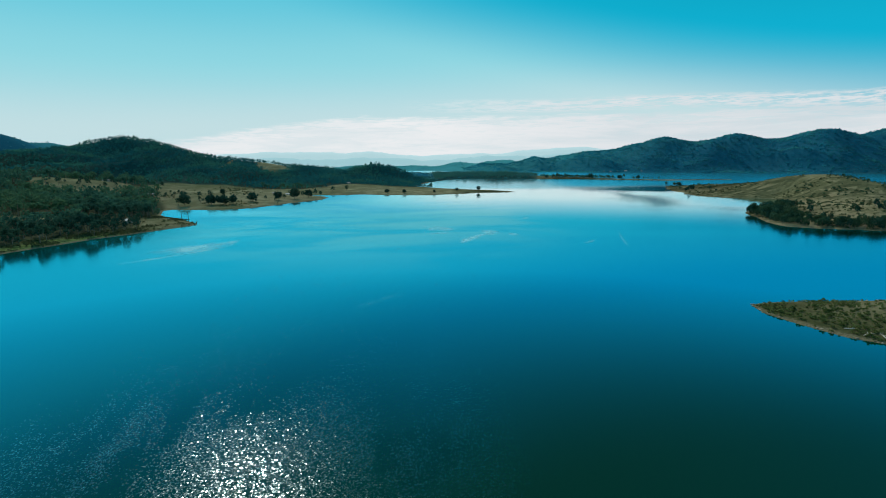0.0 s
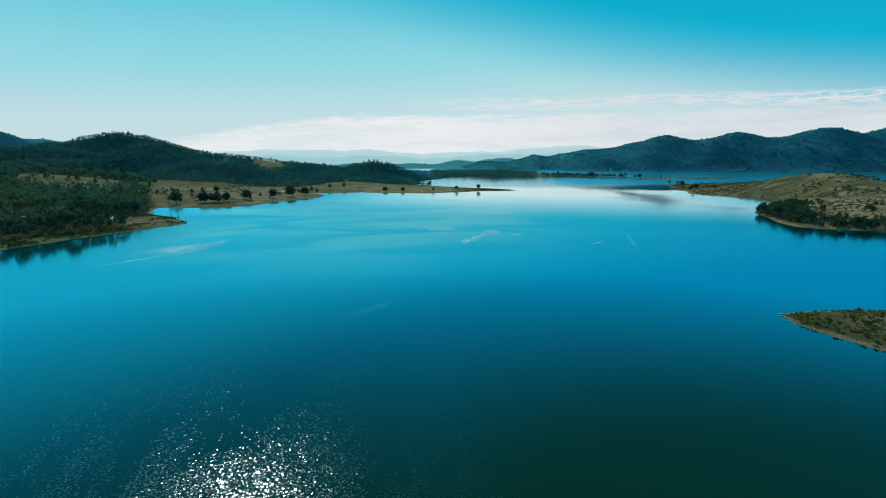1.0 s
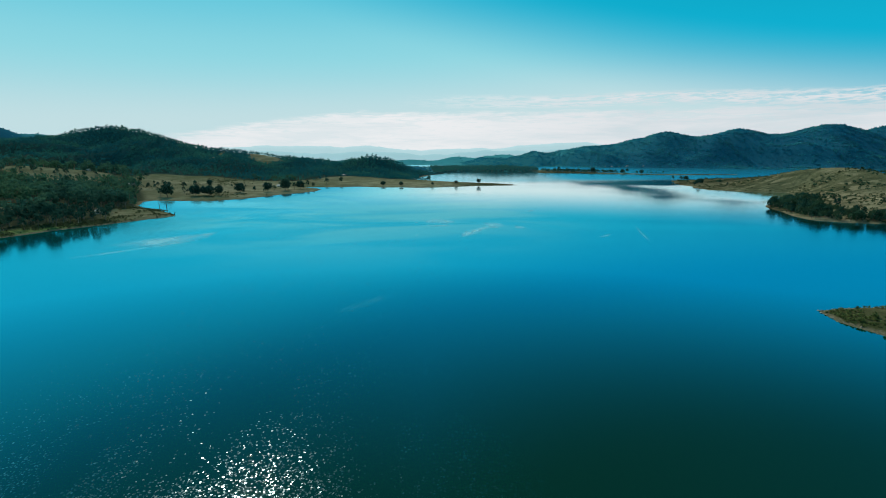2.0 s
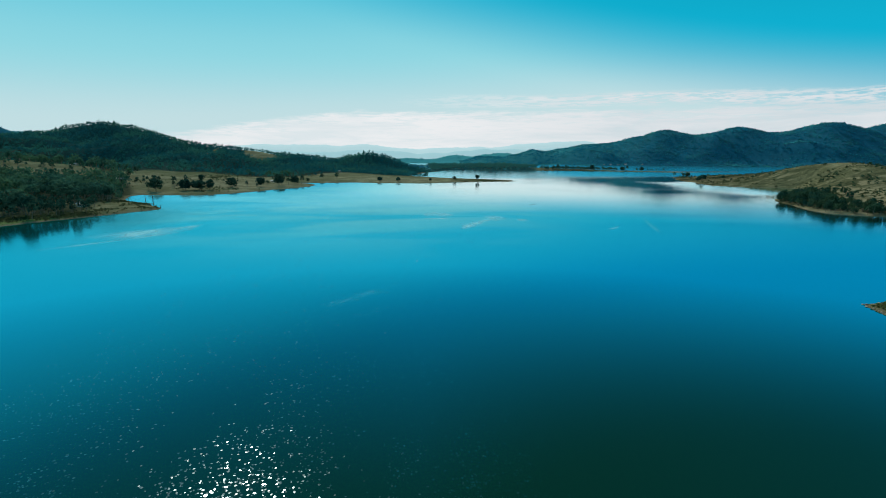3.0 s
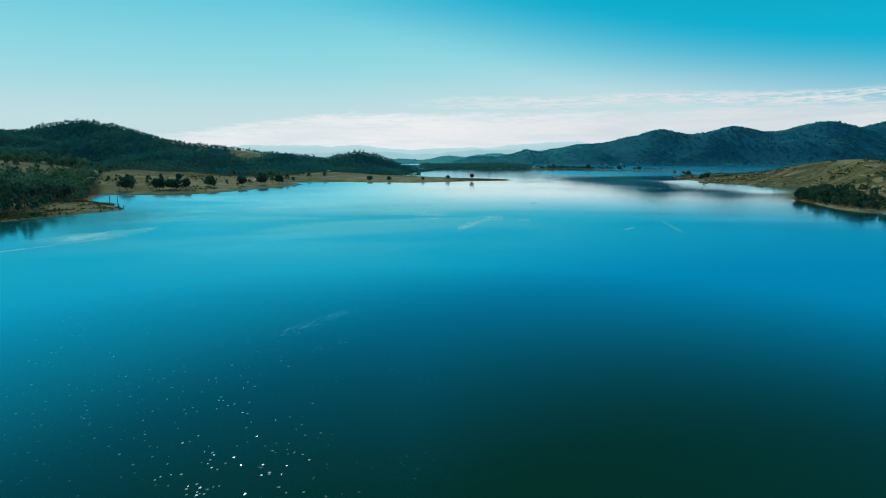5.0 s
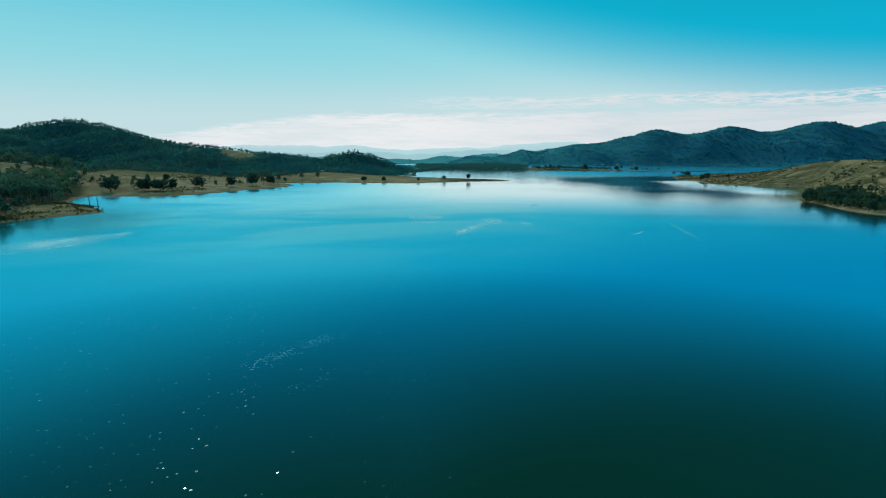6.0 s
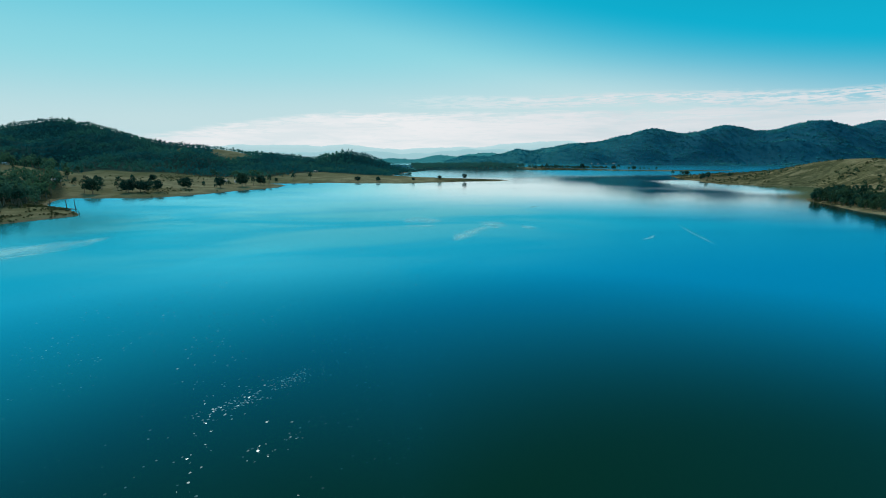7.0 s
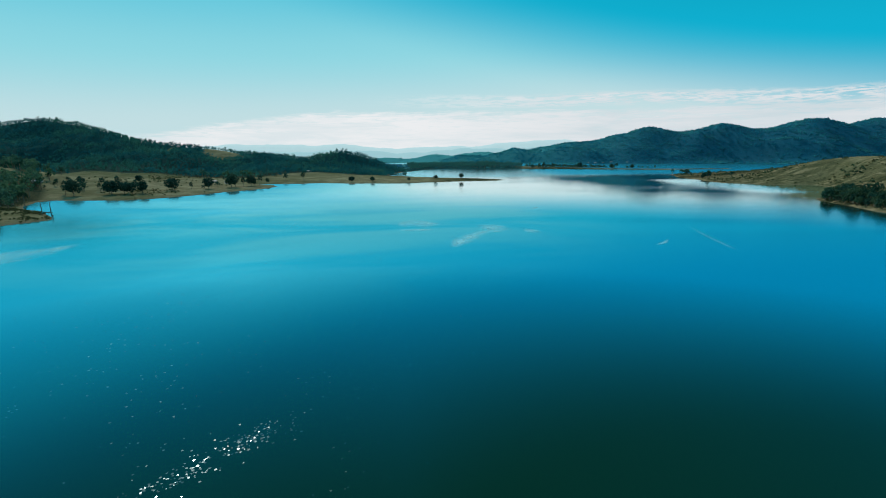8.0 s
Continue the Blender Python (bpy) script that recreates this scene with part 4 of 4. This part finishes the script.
def house(name, label, x, y, turn, sx, sy, wall, rise, roof_mat):
    root = tagged(new(name), label, "building")
    base = min(height(x + dx, y + dy) for dx in (-sx / 2, sx / 2) for dy in (-sy / 2, sy / 2)) - 0.2
    root.matrix_basis = pose(x, y, base, 0, 0, turn)
    put("wall", mesh_of("wall", *join([box(0, 0, wall / 2, sx, sy, wall), (np.array([(s * sx / 2, a, b) for s in (-1, 1) for a, b in ((-sy / 2, wall), (sy / 2, wall), (0, wall + rise), (0, wall + rise))]), np.array([(0, 1, 2, 3), (4, 7, 6, 5)]))])), WALL_PAINT, root)
    put("roof", mesh_of("roof", *gable_roof(sx, sy, wall, rise, 0.6)), roof_mat, root)
    for k in range(max(1, int(sx // 4))):
        wx = -sx / 2 + (k + 0.7) * sx / (sx // 4 + 0.4)
        for side in (-1, 1):
            pane = put("window", mesh_of("window", *box(wx, side * (sy / 2 + 0.02), wall * 0.55, 1.4, 0.08, 1.1)), DARK_GLASS, root)
            put("frame", mesh_of("frame", *join([box(wx, side * (sy / 2 + 0.04), wall * 0.55 + d, 1.6, 0.1, 0.09) for d in (-0.58, 0.58)])), WALL_PAINT, pane)
    put("door", mesh_of("door", *box(sx * 0.38, -sy / 2 - 0.03, 1.05, 0.9, 0.08, 2.1)), ROOF_GREY, root)
    return root


house("farmhouse", "cream weatherboard farmhouse with pale iron roof on the slope", -508, 805, -10, 9, 5.5, 2.6, 1.3, ROOF_TIN)
house("farm_shed", "low pale iron-roofed farm shed among trees", -411, 750, 25, 9, 6, 2.8, 1.2, ROOF_TIN)
house("boat_shed", "white iron-roofed shed among shore trees", -290, 486, -35, 6.5, 5, 3.0, 1.4, ROOF_TIN)
house("farm_shed", "pale open farm shed beside the paddock trees", -238, 866, 15, 8, 5, 2.8, 1.0, ROOF_TIN)
house("farm_shed", "grey iron-roofed farm shed beside the paddock trees", -262, 874, 10, 11, 6, 2.8, 1.0, ROOF_GREY)
house("farmhouse", "small white farmhouse on the grassy rise", -172, 1130, 5, 8, 5, 2.6, 1.2, ROOF_TIN)


for x, y, turn in ((895, 2318, 10), (925, 2304, -20), (955, 2290, 5), (1015, 2254, 30), (872, 2336, 0)):
    house("farmhouse", "small white farmhouse on the far shore below the mountains", x, y, turn, 11, 7, 3.2, 1.6, ROOF_TIN)


# ---- drowned trunks off the western point ----
def dead_tree(x, y, tall, seed):
    r = np.random.default_rng(seed)
    root = tagged(new("dead_tree"), "bare grey drowned tree trunk standing in shallow water", "dead tree", "drowned trunks off the point")
    root.matrix_basis = pose(x, y, 0)
    dx, dy = r.normal(0, 0.25, 2)
    put("trunk", mesh_of("trunk", *tube([(0, 0, -3), (dx * 0.3, dy * 0.3, tall * 0.4), (dx, dy, tall)], [0.36, 0.28, 0.12], 7), smooth=True), DEADWOOD, root)
    for k in range(3):
        q, z = r.uniform(0, 6.28), tall * r.uniform(0.55, 0.9)
        tip = (math.cos(q) * 1.5, math.sin(q) * 1.5, z + r.uniform(0.4, 1.2))
        put("branch", mesh_of("branch", *tube([(dx * z / tall, dy * z / tall, z), tip], [0.09, 0.03], 5), smooth=True), DEADWOOD, root)


for k, (x, y, tall) in enumerate([(-262, 534, 9.0), (-253, 530, 9.5), (-228, 494, 2.5), (-300, 571, 4.0)]):
    dead_tree(x, y, tall, 40 + k)
log = put("driftwood_log", mesh_of("driftwood_log", *tube([(-286, 553, 0.1), (-270, 541, 0.25), (-252, 530, 0.2)], [0.45, 0.4, 0.22], 7), smooth=True), DEADWOOD)
tagged(log, "long dark fallen log lying in the shallows", "log")


# ---- bleached driftwood on the near headland ----
DRIFT = [(152.5, 153.0, 20, 4.5), (156.0, 151.0, 65, 5.0), (150.5, 158.0, -30, 3.2), (160.0, 147.5, 10, 4.0)]


def driftwood(x, y, turn, length, seed):
    """A stranded branch: a crooked stem with forked limbs."""
    r = np.random.default_rng(seed)
    root = tagged(new("driftwood_branch"), "bleached forked driftwood branch stranded on the headland bank", "driftwood", "driftwood on the headland")
    root.matrix_basis = pose(x, y, max(height(x, y), 0.0) + 0.08, 0, 0, turn)
    bend = r.normal(0, 0.12, 3) * length
    put("stem", mesh_of("stem", *tube([(-length / 2, 0, 0.05), (0, bend[0], 0.18), (length * 0.3, bend[1], 0.3), (length / 2, bend[2], 0.45)], [0.17, 0.14, 0.1, 0.04], 6), smooth=True), PALEWOOD, root)
    for k in range(3):
        a, out = (k - 0.5) * length * 0.22, length * r.uniform(0.2, 0.34)
        side = 1 if k % 2 else -1
        put("limb", mesh_of("limb", *tube([(a, bend[0] * 0.6, 0.2), (a + out * 0.5, side * out * 0.6, 0.35), (a + out, side * out * 0.9, 0.6)], [0.08, 0.06, 0.02], 5), smooth=True), PALEWOOD, root)


PALEWOOD = plain("bleached_driftwood", (0.30, 0.28, 0.25), (0.52, 0.50, 0.46), 1.5)
for k, (x, y, turn, length) in enumerate(DRIFT):
    driftwood(x, y, turn, length, 70 + k)


# ---- pale slicks on the lake ----
def make_film():
    m, n = material("slick_film")
    pos = n.add("ShaderNodeNewGeometry").outputs["Position"]
    core = n.add("ShaderNodeAttribute", attribute_name="core").outputs["Fac"]
    tatter = n.noise(pos, 0.09, 4.0, 0.5, 0.6, (1.0, 0.5, 1.0), 20.0)
    cover = n.span(n.math("ADD", n.math("MULTIPLY", core, 0.55), n.math("MULTIPLY", tatter, 0.9)), 0.42, 1.2, 0.0, 0.42)
    d, clear = n.add("ShaderNodeBsdfDiffuse"), n.add("ShaderNodeBsdfTransparent")
    # Pale diffuse colour stands in for the slick's brighter sky reflection.
    n.link(n.mix(tatter, (0.26, 0.70, 0.78), (0.42, 0.80, 0.86)), d.inputs[0])
    s = n.add("ShaderNodeMixShader")
    n.link(cover, s.inputs[0]), n.link(clear.outputs[0], s.inputs[1]), n.link(d.outputs[0], s.inputs[2])
    n.link(s.outputs[0], n.add("ShaderNodeOutputMaterial").inputs[0])
    return m


FILM = make_film()


def film_streak(points, widths):
    """A tattered ribbon of slick along a line, densest along its middle."""
    pts = [Vector((*p, 0.03)) for p in points]
    fine, wide = [], []
    for k in range(len(pts) - 1):
        for j in range(8):
            f = j / 8
            fine.append(pts[k].lerp(pts[k + 1], f)), wide.append(widths[k] * (1 - f) + widths[k + 1] * f)
    fine.append(pts[-1]), wide.append(widths[-1])
    co, faces, core = [], [], []
    for k, (p, w) in enumerate(zip(fine, wide)):
        way = (fine[min(k + 1, len(fine) - 1)] - fine[max(k - 1, 0)]).normalized()
        side = Vector((-way.y, way.x, 0))
        end = min(1.0, 4 * min(k, len(fine) - 1 - k) / len(fine))
        for j in range(-2, 3):
            co.append(tuple(p + side * (j * 0.5 * w)))
            core.append((1 - abs(j) / 2) * end)
    for k in range(len(fine) - 1):
        for j in range(4):
            a = k * 5 + j
            faces.append((a, a + 1, a + 6, a + 5))
    me = mesh_of("foam_streak", np.array(co), np.array(faces))
    me.attributes.new("core", "FLOAT", "POINT").data.foreach_set("value", np.array(core, np.float32))
    return tagged(put("foam_streak", me, FILM), "pale slick on the lake, its sky sheen given as diffuse colour", "foam", "foam streaks on the lake")


film_streak([(26, 352), (31, 364), (38, 379), (46, 393), (52, 402), (57, 409)], [1.5, 5, 7, 5, 5, 4])
film_streak([(48, 408), (55, 411), (61, 415), (68, 418)], [5, 14, 15, 5])
film_streak([(52, 396), (56, 399), (60, 400)], [1, 2.5, 1])
film_streak([(70, 399), (75, 399), (80, 401)], [5, 13, 5])
film_streak([(-176, 318), (-165, 343), (-156, 362), (-148, 376), (-144, 388)], [20, 24, 18, 9, 2])
film_streak([(-185, 296), (-164, 322), (-150, 344), (-137, 364)], [4, 4, 3, 1])
film_streak([(166, 402), (160, 384), (155, 368), (151, 354), (148, 343), (146, 334)], [0.2, 0.3, 0.45, 0.55, 0.5, 0.2])
film_streak([(0, 432), (10, 434), (20, 434), (30, 436)], [8, 20, 20, 8])
film_streak([(3, 411), (12, 410), (24, 409)], [2, 6, 2])
film_streak([(103, 500), (108, 509), (113, 520)], [2, 5, 2])
film_streak([(118, 350), (126, 356), (133, 365)], [0.6, 1.6, 0.6])
